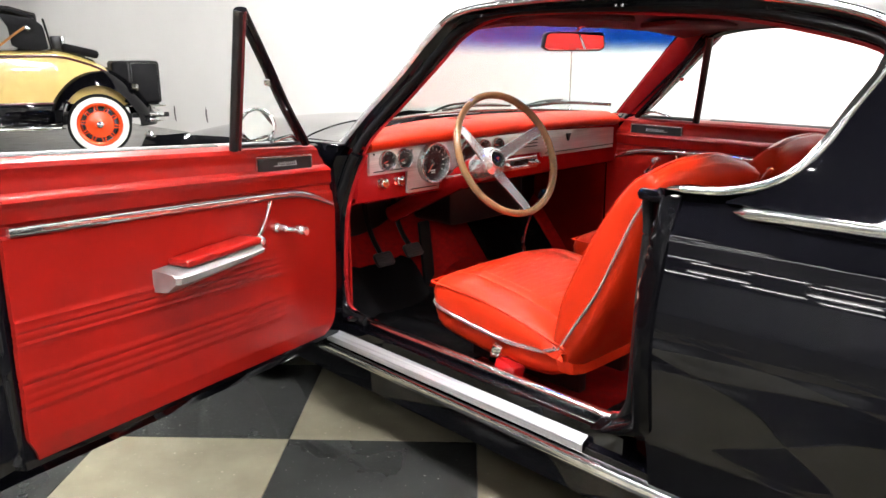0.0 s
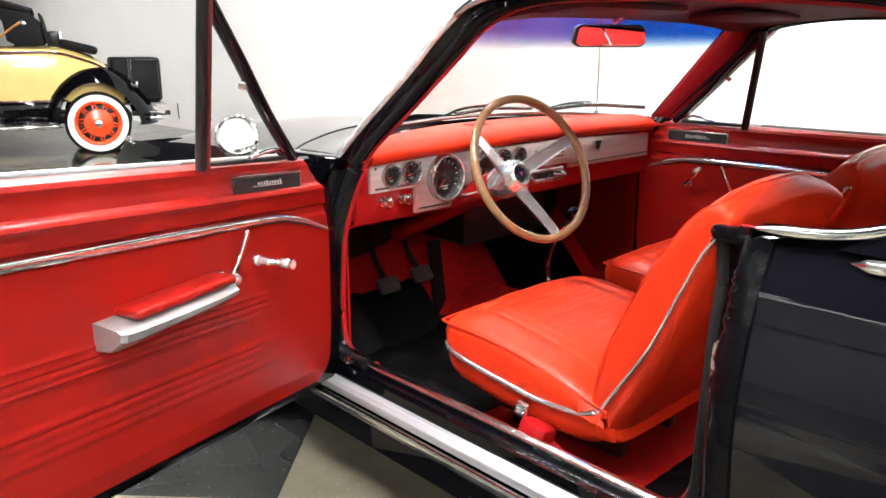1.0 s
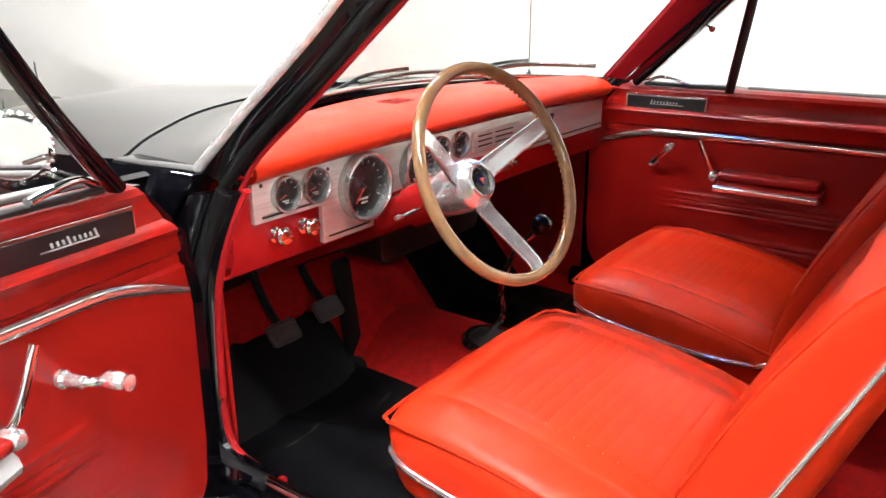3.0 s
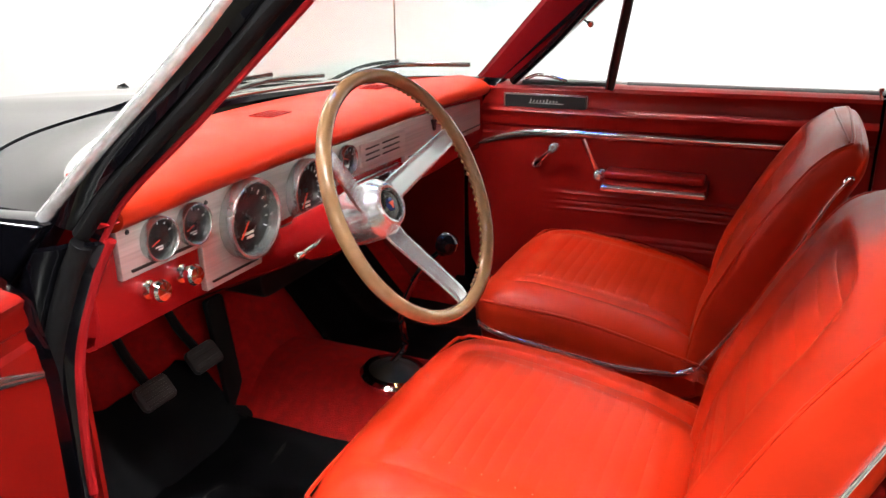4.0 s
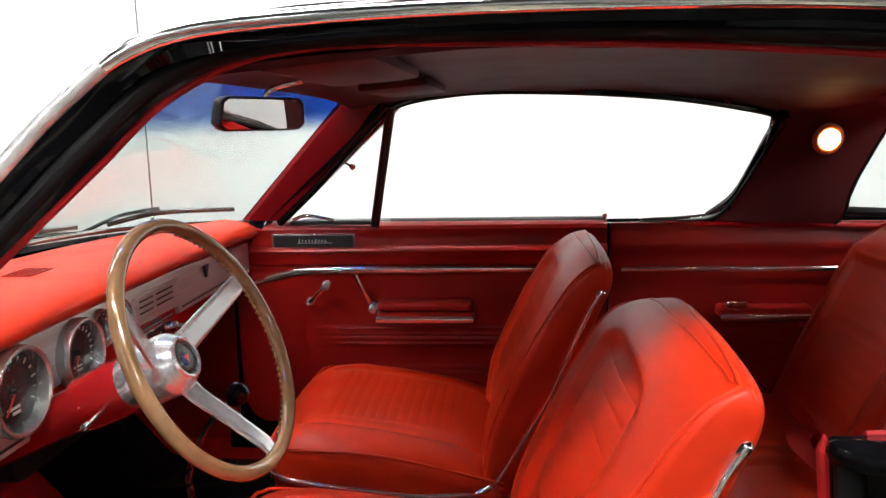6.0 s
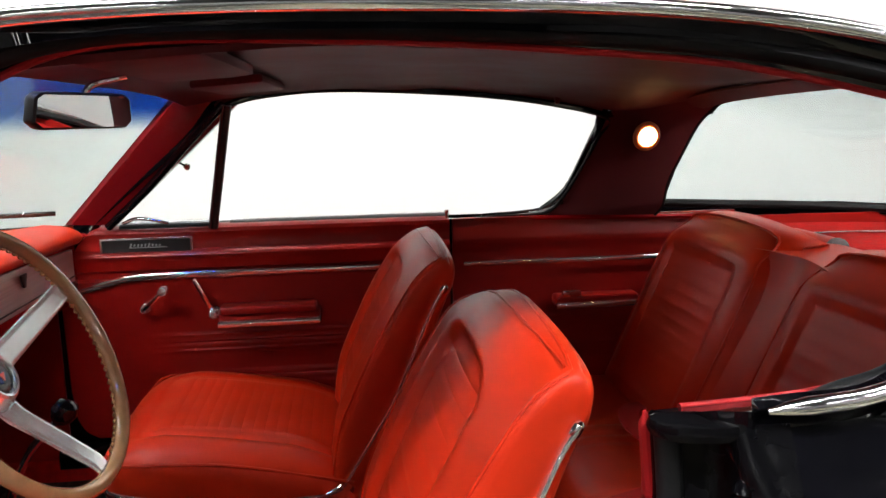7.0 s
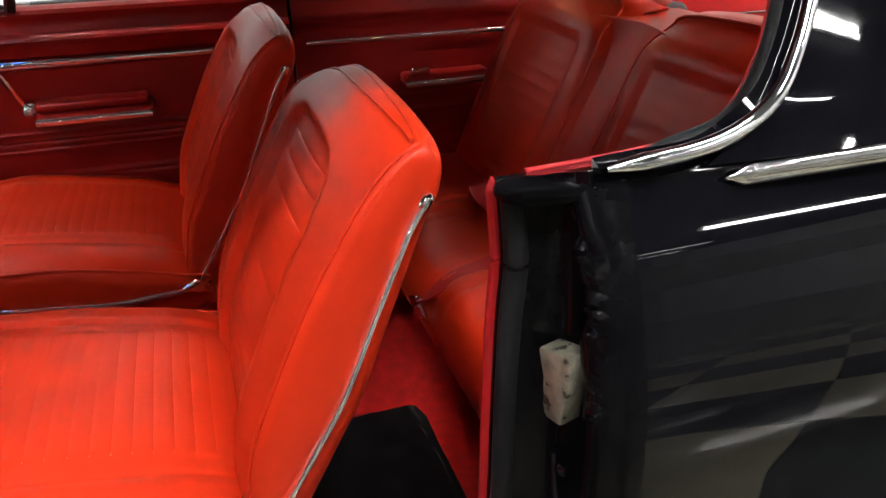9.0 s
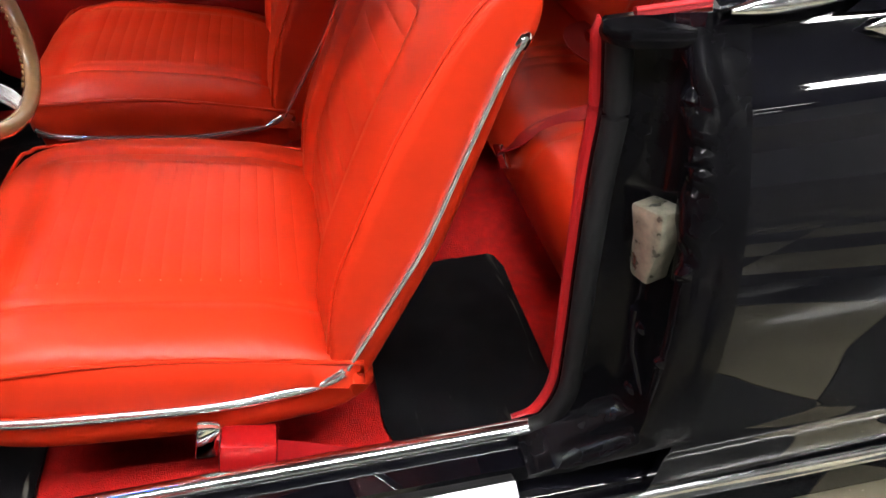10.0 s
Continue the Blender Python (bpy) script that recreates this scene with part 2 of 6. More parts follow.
def sheet(rows, t, bm=None):
    """A curved plate of thickness t: rows of points, thickened along the normals (positive: towards row x column)."""
    bm = bm or bmesh.new()
    rows = [[Vector(p) for p in r] for r in rows]
    h, w = len(rows), len(rows[0])
    back = []
    for i in range(h):
        line = []
        for j in range(w):
            du = rows[min(i + 1, h - 1)][j] - rows[max(i - 1, 0)][j]
            dv = rows[i][min(j + 1, w - 1)] - rows[i][max(j - 1, 0)]
            nrm = du.cross(dv)
            if nrm.length > 1e-9:
                nrm.normalize()
            line.append(rows[i][j] + nrm * t)
        back.append(line)
    a, b = grid(bm, rows), grid(bm, back, flip=True)
    rim = [(i, 0) for i in range(h)] + [(h - 1, j) for j in range(1, w)] + [(i, w - 1) for i in range(h - 2, -1, -1)] + [(0, j) for j in range(w - 2, 0, -1)]
    for (i, j), (k, l) in zip(rim, rim[1:] + rim[:1]):
        try:
            bm.faces.new((a[i][j], a[k][l], b[k][l], b[i][j]))
        except ValueError:
            pass
    bmesh.ops.recalc_face_normals(bm, faces=bm.faces)
    return bm


def sweep(path, prof, bm=None, up=(0, 0, 1), closed=False, taper=None):
    """A profile of (side, up) points carried along a path."""
    bm = bm or bmesh.new()
    path = [Vector(p) for p in path]
    n, rings = len(path), []
    for i, p in enumerate(path):
        a, b = (path[i - 1], path[(i + 1) % n]) if closed else (path[max(i - 1, 0)], path[min(i + 1, n - 1)])
        d = (b - a).normalized()
        side = d.cross(Vector(up))
        side = side.normalized() if side.length > 1e-6 else Vector((1, 0, 0))
        v = side.cross(d)
        k = taper(i / (n - 1)) if taper else 1
        rings.append([bm.verts.new(p + side * x * k + v * y * k) for x, y in prof])
    m = len(prof)
    for a, b in zip(rings, rings[1:] + (rings[:1] if closed else [])):
        for i in range(m):
            bm.faces.new((a[i], a[(i + 1) % m], b[(i + 1) % m], b[i]))
    if not closed:
        bm.faces.new(rings[0][::-1])
        bm.faces.new(rings[-1])
    bmesh.ops.recalc_face_normals(bm, faces=bm.faces)
    return bm


def circle(r, n=10, sx=1.0, sy=1.0):
    return [(r * sx * math.cos(2 * math.pi * k / n), r * sy * math.sin(2 * math.pi * k / n)) for k in range(n)]


def tube(path, r, n=10, bm=None, up=(0.03, 0.02, 1), closed=False, taper=None):
    return sweep(path, circle(r, n), bm, up, closed, taper)


def strip(w, h):
    """A rounded moulding profile, w across and h high."""
    out = []
    for k in range(14):
        c, q = math.cos(math.pi * (k + 0.5) / 7), math.sin(math.pi * (k + 0.5) / 7)
        out.append((math.copysign(abs(c) ** 0.85, c) * w / 2, math.copysign(abs(q) ** 0.85, q) * h / 2))
    return out


def lathe(prof, origin, axis, n=24, bm=None, cap=True):
    """A turned form: prof of (radius, height along axis)."""
    bm = bm or bmesh.new()
    axis = Vector(axis).normalized()
    u = axis.orthogonal().normalized()
    v = axis.cross(u)
    o = Vector(origin)
    rings = []
    for r, h in prof:
        if r < 1e-6:
            rings.append([bm.verts.new(o + axis * h)] * n)
        else:
            rings.append([bm.verts.new(o + axis * h + (u * math.cos(2 * math.pi * k / n) + v * math.sin(2 * math.pi * k / n)) * r) for k in range(n)])
    for a, b in zip(rings, rings[1:]):
        for i in range(n):
            j = (i + 1) % n
            q = []
            for w in (a[i], a[j], b[j], b[i]):
                if w not in q:
                    q.append(w)
            if len(q) > 2:
                bm.faces.new(q)
    for ring in (rings[0], rings[-1]) if cap else ():
        if ring[0] is not ring[1]:
            bm.faces.new(ring)
    bmesh.ops.recalc_face_normals(bm, faces=bm.faces)
    return bm


def box(size, m=None, bevel=0.0, bm=None, seg=2):
    """A block with rounded edges; m: its pose."""
    out = bm or bmesh.new()
    b = bmesh.new()
    bmesh.ops.create_cube(b, size=1, matrix=Matrix.Diagonal((*size, 1)))
    if bevel:
        bmesh.ops.bevel(b, geom=list(b.edges), offset=bevel, segments=seg, affect="EDGES", profile=0.5)
    if m:
        b.transform(m)
    t = bpy.data.meshes.new("t")
    b.to_mesh(t)
    b.free()
    out.from_mesh(t)
    bpy.data.meshes.remove(t)
    return out


def prism(poly, depth, m=None, bevel=0.0, bm=None):
    """A plate: polygon of (x, y), extruded in z by depth, with its edges softened; m: its pose."""
    out = bm or bmesh.new()
    b = bmesh.new()
    f = b.faces.new([b.verts.new((x, y, 0)) for x, y in poly])
    ext = bmesh.ops.extrude_face_region(b, geom=[f])
    bmesh.ops.translate(b, verts=[v for v in ext["geom"] if isinstance(v, bmesh.types.BMVert)], vec=(0, 0, depth))
    bmesh.ops.recalc_face_normals(b, faces=b.faces)
    if bevel:
        bmesh.ops.bevel(b, geom=list(b.edges), offset=bevel, segments=2, affect="EDGES", profile=0.5)
    if m:
        b.transform(m)
    t = bpy.data.meshes.new("t")
    b.to_mesh(t)
    b.free()
    out.from_mesh(t)
    bpy.data.meshes.remove(t)
    return out


def rounded(w, h, r, n=5):
    """A rounded rectangle, centred."""
    out = []
    for cx, cy, a0 in ((w / 2 - r, h / 2 - r, 0), (-w / 2 + r, h / 2 - r, 90), (-w / 2 + r, -h / 2 + r, 180), (w / 2 - r, -h / 2 + r, 270)):
        for k in range(n + 1):
            a = radians(a0 + 90 * k / n)
            out.append((cx + r * math.cos(a), cy + r * math.sin(a)))
    return out


def part(name, bm, mat, parent=None, label="", m=None, angle=35):
    """Links a bmesh as one mesh object under a thing or a part."""
    if m:
        bm.transform(m)
        if m.determinant() < 0:
            bmesh.ops.reverse_faces(bm, faces=bm.faces)
    me = bpy.data.meshes.new(name)
    bm.to_mesh(me)
    bm.free()
    me.shade_smooth()
    me.set_sharp_from_angle(angle=radians(angle))
    me.materials.append(mat)
    ob = new(name, me)
    if parent and parent.parent and parent.parent.parent:
        parent = parent.parent  # thing > part > sub-part, no deeper
    ob.parent = parent
    if label:
        tagged(ob, label)
    return ob


def thing(name, label, category, group="", kind=""):
    return tagged(new(name), label, category, group, kind)


FLIP = Matrix.Diagonal((-1, 1, 1, 1))
XZ = Matrix(((1, 0, 0, 0), (0, 0, -1, 0), (0, 1, 0, 0), (0, 0, 0, 1)))  # plate drawn in x, z, depth towards -y

# ---- showroom ----
ROOM = (-16.0, 3.35, -11.0, 22.0, 4.6)


def wall(name, x0, x1, y0, y1, mat=WALL):
    ob = part(name, box((x1 - x0, y1 - y0, ROOM[4] + 0.1), pose((x0 + x1) / 2, (y0 + y1) / 2, ROOM[4] / 2)), mat)
    return tagged(ob, "plain white painted showroom wall" if mat is WALL else "plain grey painted showroom wall", "wall", kind="structure")


east = wall("wall_east", ROOM[1], ROOM[1] + 0.2, ROOM[2] - 0.2, ROOM[3] + 0.2)
wall("wall_west", ROOM[0] - 0.2, ROOM[0], ROOM[2] - 0.2, ROOM[3] + 0.2, FAR_WALL)
wall("wall_north", ROOM[0], ROOM[1], ROOM[3], ROOM[3] + 0.2)
wall("wall_south", ROOM[0], ROOM[1], ROOM[2] - 0.2, ROOM[2])
# two thin dark slit-shaped marks low on the east wall
for y, z, h in ((9.87, 0.27, 0.26), (8.81, 0.30, 0.24)):
    part("scuff", prism([(-0.030, -h / 2), (0.012, -h / 2 + 0.03), (0.035, 0.0), (0.020, h / 2), (-0.018, h / 2 - 0.05), (-0.008, 0.02)], 0.003, Matrix(((0, 0, 1, ROOM[1] - 0.004), (1, 0, 0, y), (0, 1, 0, z), (0, 0, 0, 1)))), WALL_MARK, east, "dark mark low on the wall")
tagged(part("ceiling", box((19.8, 33.4, 0.2), pose(-6.3, 5.5, ROOM[4] + 0.15)), CEILING), "dark showroom ceiling", "ceiling", kind="structure")
floor = tagged(part("floor", box((19.8, 33.4, 0.2), pose(-6.3, 5.5, -0.104)), DARK), "black and tan checkerboard of polished vinyl tiles", "floor", kind="structure")


def strip_light(label="white fluorescent strip light on the ceiling", group="fluorescent strip lights", glow=TUBE, radius=0.024, size=2.44):
    ob = thing("strip_light", label, "ceiling light", group)
    part("housing", prism(rounded(0.24, size, 0.02), 0.06, pose(0, 0, 0.02), 0.008), HOUSING, ob)
    for sx in (-0.055, 0.055):
        part("tube", tube([(sx, 0.03 - size / 2, 0), (sx, size / 2 - 0.03, 0)], radius, 8), glow, ob, "lit tube")
    return ob


def hang(first, places):
    """Puts the first light at the first place and copies of it at the rest."""
    for k, (x, y) in enumerate(places):
        at = pose(x, y, ROOM[4] - 0.03)
        if k:
            copy_thing(first, at)
        else:
            first.matrix_basis = at


hang(strip_light(), [(-2.4, y) for y in (-2.2, -0.6, 1.0)] + [(-1.3, y) for y in (-9.4, -7.8, -6.2, -4.6)] + [(-3.0, -1.4), (-3.0, 10.6), (-3.0, 13.8), (0.9, 1.0), (0.9, 4.2), (-5.6, -7.0)])
hang(strip_light("weak fluorescent strip light over the far hall", "far strip lights", DIM_TUBE, 0.022, 1.22), [(-6.0, 2.1), (-6.6, 4.6), (-8.6, 2.2), (-8.6, 3.5), (-8.9, 5.6), (-10.8, 3.0), (-10.9, 5.2), (-11.8, 4.7), (-12.1, 2.4), (-12.1, 6.4), (-13.3, 4.1), (-13.2, 1.8), (-14.4, 5.4), (-14.2, 3.3), (-14.7, 2.0), (-8.4, -7.0), (-11.4, -8.5), (-11.4, -5.0), (-8.2, -3.4), (-13.6, -7.0)])

# ---- the coupe: x to its right, y ahead, z up ----
car = thing("car", "black two-door fastback coupe with red vinyl interior and driver door open", "car")
SIDE = [(0.0, 0.818), (0.06, 0.832), (0.15, 0.846), (0.3, 0.865), (0.42, 0.877), (0.5, 0.883), (0.58, 0.884), (0.65, 0.880), (0.72, 0.871), (0.80, 0.856), (0.87, 0.839), (0.93, 0.821), (0.97, 0.807), (1.0, 0.795)]
SIDE = [(p.x, p.y) for p in spline([(k, w, 0) for k, w in SIDE], 130)]
TOP = [(-3.3, 0.90), (-2.4, 0.965), (-1.2, 0.958), (0.0, 0.955), (0.8, 0.915), (1.4, 0.868)]
PLAN = [(-3.35, 0.90), (-2.6, 0.975), (-1.2, 1.0), (0.1, 1.0), (0.9, 0.985), (1.42, 0.93)]
KS = [i / 64 for i in range(65)]
AXLES = (0.57, -2.12)


def arch(y):
    low = 0.275
    for yc in AXLES:
        d = 0.365 ** 2 - (y - yc) ** 2
        if d > 0:
            low = max(low, 0.33 + math.sqrt(d))
    return low


def flank(y0, y1, n, t=0.012):
    """Outer skin of the right-hand side between two stations."""
    rows = []
    for i in range(n + 1):
        y = y0 + (y1 - y0) * i / n
        top, low = lerp(TOP, y), arch(y)
        line = []
        for k in KS:
            z = 0.275 + (top - 0.275) * k
            if z < low:
                z = low
            kk = (z - 0.275) / (top - 0.275)
            crease = 0.006 * math.exp(-((kk - 0.88) / 0.03) ** 2)
            crease += 0.004 * math.exp(-((kk - 0.225) / 0.022) ** 2)
            line.append((lerp(SIDE, kk) * lerp(PLAN, y) + crease, y, z))
        rows.append(line)
    return sheet(rows, t)


for m, side in ((FLIP, "left"), (None, "right")):
    part("quarter_panel", flank(-1.285, -3.3, 60), BLACK, car, m=m)
    part("front_fender", flank(1.38, -0.055, 50), BLACK, car, m=m)
    part("rocker_panel", sweep([(0.790, -1.72, 0.27), (0.790, 0.16, 0.27)], [(-0.03, -0.08), (0.028, -0.07), (0.034, 0.0), (0.03, 0.06), (0.0, 0.075), (-0.05, 0.085), (-0.06, -0.05)]), BLACK, car, m=m)
    part("rocker_moulding", sweep([(0.829, -1.74, 0.293), (0.829, 0.17, 0.293)], strip(0.016, 0.032)), STAINLESS, car, "bright rocker moulding", m=m)

# door opening: outer chrome line, inner windlace line, from the cowl over the roof to the belt
LINE_A = spline([(0.765, -0.13, 0.955), (0.745, -0.235, 1.055), (0.712, -0.36, 1.175), (0.690, -0.445, 1.265), (0.675, -0.535, 1.325), (0.660, -0.68, 1.345), (0.655, -0.92, 1.352), (0.655, -1.2, 1.347), (0.658, -1.42, 1.325), (0.668, -1.58, 1.285), (0.680, -1.615, 1.235), (0.712, -1.565, 1.13), (0.745, -1.525, 1.05), (0.775, -1.475, 1.0), (0.797, -1.39, 0.972), (0.803, -1.27, 0.963)], 90)
LINE_B = spline([(0.735, -0.175, 0.925), (0.722, -0.215, 0.985), (0.695, -0.321, 1.082), (0.663, -0.448, 1.203), (0.643, -0.535, 1.282), (0.629, -0.66, 1.326), (0.628, -0.92, 1.327), (0.633, -1.16, 1.314), (0.638, -1.347, 1.294), (0.652, -1.575, 1.240), (0.665, -1.578, 1.19), (0.684, -1.550, 1.125), (0.708, -1.518, 1.036), (0.726, -1.462, 0.972), (0.738, -1.36, 0.955), (0.752, -1.185, 0.952)], 90)
# the right-hand window, seen from inside: its top falls to a sharp rear corner
LINE_R = spline([(0.735, -0.175, 0.925), (0.722, -0.235, 0.985), (0.700, -0.36, 1.095), (0.676, -0.50, 1.205), (0.648, -0.59, 1.282), (0.627, -0.74, 1.312), (0.623, -0.92, 1.318), (0.627, -1.2, 1.304), (0.636, -1.42, 1.279), (0.651, -1.616, 1.235), (0.666, -1.598, 1.18), (0.692, -1.562, 1.10), (0.718, -1.517, 1.015), (0.735, -1.465, 0.963), (0.742, -1.34, 0.956), (0.752, -1.19, 0.952)], 90)

LINE_C = LINE_A[:58] + spline([LINE_A[58], (0.668, -1.60, 1.270), (0.684, -1.610, 1.21), (0.714, -1.572, 1.11), (0.748, -1.532, 1.02), (0.772, -1.485, 0.966), (0.797, -1.39, 0.948), (0.803, -1.27, 0.944)], 32)


def between(f, out=0.0, inner=LINE_B, outer=LINE_A):
    """The line at fraction f from the outer to the inner line, pushed outwards."""
    return [a.lerp(b, f) + Vector((out, 0, out * 0.5)) for a, b in zip(outer, inner)]


def fade(u):
    """Full width, running out to a point at the end of the line."""
    return 1 - 0.85 * smooth(0.955, 1, u)


for m, inner, outer in ((FLIP, LINE_B, LINE_A), (None, LINE_R, LINE_C)):
    part("door_frame", sheet([between(f, d, inner, outer) for f, d in ((0.0, 0.0), (0.12, 0.008), (0.45, 0.006), (0.55, -0.006), (1.0, -0.004))], 0.02), BLACK, car, m=m)
    part("opening_moulding", sweep(between(0.0, 0.010, inner, outer)[21:], circle(0.0108, 12, 0.8, 0.9), taper=lambda u: (1 - 0.7 * smooth(0.975, 1, u)) * (0.8 + 0.2 * smooth(0, 0.03, u))), CHROME, car, "bright drip rail and window moulding", m=m)
part("weatherstrip", sweep(between(0.60, -0.004)[:88], circle(0.014, 12, 1.0, 0.8), taper=fade), RUBBER, car, "black rubber weatherstrip", m=FLIP)
part("windlace", sweep(between(1.0, -0.006)[:90], circle(0.0045, 10)), WELT, car, "red cloth windlace", m=FLIP)
part("window_gasket", sweep(between(0.97, -0.002, LINE_R, LINE_C)[20:88], circle(0.0055, 8)), RUBBER, car, "thin black window gasket")
part("rail_trim", sheet([[p + Vector((d, 0, e)) for p in LINE_R[22:54]] for d, e in ((0.004, -0.002), (-0.012, 0.004), (-0.035, 0.022))], 0.005), HEADLINER, car, "dark red roof rail trim")

# lower half of the door opening
LOWER = spline([(0.735, -0.175, 0.925), (0.742, -0.145, 0.87), (0.748, -0.098, 0.76), (0.75, -0.08, 0.65), (0.75, -0.072, 0.50), (0.748, -0.085, 0.42), (0.745, -0.14, 0.393), (0.745, -0.22, 0.392)], 40)
REAR_LOW = spline([(0.745, -1.118, 0.388), (0.745, -1.138, 0.391), (0.746, -1.162, 0.405), (0.748, -1.182, 0.455), (0.750, -1.186, 0.53), (0.750, -1.189, 0.66), (0.750, -1.193, 0.78), (0.750, -1.198, 0.85), (0.751, -1.195, 0.90), (0.752, -1.190, 0.948)], 90)
JAMB = [(p.x, p.y) for p in spline([(-0.10, 0.02, 0), (0.0, -0.02, 0), (0.08, 0.12, 0), (0.15, 0.46, 0), (0.28, 0.64, 0), (0.46, 0.72, 0), (0.62, 0.74, 0), (0.74, 0.66, 0), (0.84, 0.64, 0), (0.92, 0.70, 0), (0.98, 0.86, 0), (1.0, 1.0, 0), (1.005, 1.10, 0)], 48)]


def side_x(z):
    return lerp(SIDE, max(0, min(1, (z - 0.275) / 0.683)))


def jamb_line(fx, fy):
    """A line down the lock pillar, between the windlace and the front edge of the quarter panel."""
    out = []
    for p in REAR_LOW:
        f = smooth(0.394, 0.46, p.z)
        dent = 0.05 * math.sin(p.z * 190 + fx * 9 + 3 * math.sin(p.z * 60)) * smooth(0.72, 0.76, p.z) * (1 - smooth(0.88, 0.91, p.z)) * smooth(0.66, 0.74, fx) * (1 - smooth(0.90, 0.97, fx))
        out.append(Vector((p.x + (side_x(p.z) - 0.003 - p.x) * fx * (0.75 + 0.25 * f), p.y + (-1.288 - p.y) * (fy + dent) * f, p.z - 0.012 * fx * (1 - f))))
    return out
for m in (FLIP, None):
    part("hinge_pillar", sheet([[p + Vector((d, e, 0)) for p in LOWER] for d, e in ((-0.012, -0.004), (0.008, 0.008), (0.018, 0.03), (0.03, 0.035), (0.052, 0.055))], -0.01), BLACK, car, m=m)
    part("cowl_side", prism([(-0.145, 0.957), (0.085, 0.957), (0.085, 0.30), (-0.015, 0.30), (-0.018, 0.74), (-0.060, 0.86)], 0.058, Matrix(((0, 0, 1, 0.738), (1, 0, 0, 0), (0, 1, 0, 0), (0, 0, 0, 1))), 0.006), BLACK, car, m=m)
    part("weatherstrip", sweep([p + Vector((0.014, 0.012, 0)) for p in LOWER], circle(0.015, 12)), RUBBER, car, m=m)
    part("windlace", sweep([p + Vector((-0.010, -0.011, 0)) for p in LOWER], circle(0.0078, 10)), WELT, car, m=m)
    part("lock_pillar", sheet([jamb_line(a, b) for a, b in JAMB], -0.008), JAMB_PAINT, car, "glossy black lock pillar with moulded recesses", m=m, angle=50)
    part("weatherstrip", sweep([p + Vector((0.008, -0.004, 0)) for p in REAR_LOW], circle(0.014, 12)), RUBBER, car, m=m)
    part("windlace", sweep([p + Vector((-0.012, 0.010, 0)) for p in REAR_LOW[6:]], circle(0.0080, 10), taper=lambda u: 1 - 0.8 * smooth(0.96, 1, u)), WELT, car, m=m)
    part("sill_plate", sheet([[(x, y, z) for y in np.linspace(-0.09, -1.105, 20)] for x, z in ((0.826, 0.318), (0.826, 0.336), (0.822, 0.341), (0.795, 0.354), (0.768, 0.364), (0.764, 0.376))], 0.004), SCUFF, car, "brushed aluminium scuff plate on the sill", m=m)
    part("sill_bead", sweep([(0.752, -0.12, 0.392), (0.752, -1.150, 0.392)], circle(0.0135, 12, 1.0, 0.85)), STAINLESS, car, "silver sill bead", m=m)
    part("sill_body", sweep([(0.755, -0.06, 0.345), (0.755, -1.2, 0.345)], [(-0.05, -0.06), (0.066, -0.06), (0.068, -0.030), (0.064, -0.012), (0.015, 0.008), (0.006, 0.012), (0.0, 0.036), (-0.05, 0.036)]), BLACK, car, m=m)

# lock pillar hardware
part("pillar_top", prism([(-0.750, -1.176), (-0.768, -1.172), (-0.792, -1.190), (-0.802, -1.24), (-0.802, -1.30), (-0.750, -1.30)], 0.022, pose(0, 0, 0.930), 0.009), JAMB_PAINT, car, "black painted top of the lock pillar")
rim = spline([(side_x(z) - 0.022, -1.259 - 0.006 * math.sin(z * 40), z) for z in np.linspace(0.47, 0.925, 26)], 120)
part("pillar_flange", sweep([Vector((-p.x + 0.003 * math.sin(p.z * 110), p.y + 0.004 * math.sin(p.z * 150 + 1), p.z)) for p in rim], circle(0.012, 12), taper=lambda u: 0.84 + 0.16 * math.sin(u * 37) * smooth(0.35, 0.55, u)), BLACK, car, "glossy rippled flange along the lock pillar")
part("striker", prism([(-0.013, -0.046), (0.014, -0.046), (0.016, -0.026), (0.024, 0.010), (0.020, 0.048), (-0.028, 0.038), (-0.018, 0.004), (-0.018, -0.026)], 0.034, pose(-0.806, -1.256, 0.727, 90, 0, 197), 0.005), STRIKER, car, "worn zinc door striker")
for z, r in ((0.60, 0.010), (0.50, 0.011)):
    part("bolt", lathe([(r, 0), (r, 0.006), (r * 0.6, 0.009), (0, 0.0095)], (-0.806, -1.247, z), (-0.3, 1, 0), 10), BLACK, car)
part("jamb_rib", sweep([(-0.795, -1.240, 0.62), (-0.800, -1.242, 0.56), (-0.835, -1.262, 0.47)], strip(0.014, 0.012), up=(0, 1, 0)), BLACK, car)

# roof, windshield frame, sails
ROOF_Y = np.linspace(-0.485, -1.93, 30)


def edge_z(y):
    return lerp([(-1.95, 1.247), (-1.8, 1.264), (-1.62, 1.288), (-1.42, 1.325), (-1.2, 1.347), (-0.92, 1.352), (-0.70, 1.345), (-0.56, 1.327), (-0.5, 1.315)], y)


def crown(y):
    return 0.034 + 0.078 * smooth(-1.35, -1.93, y)


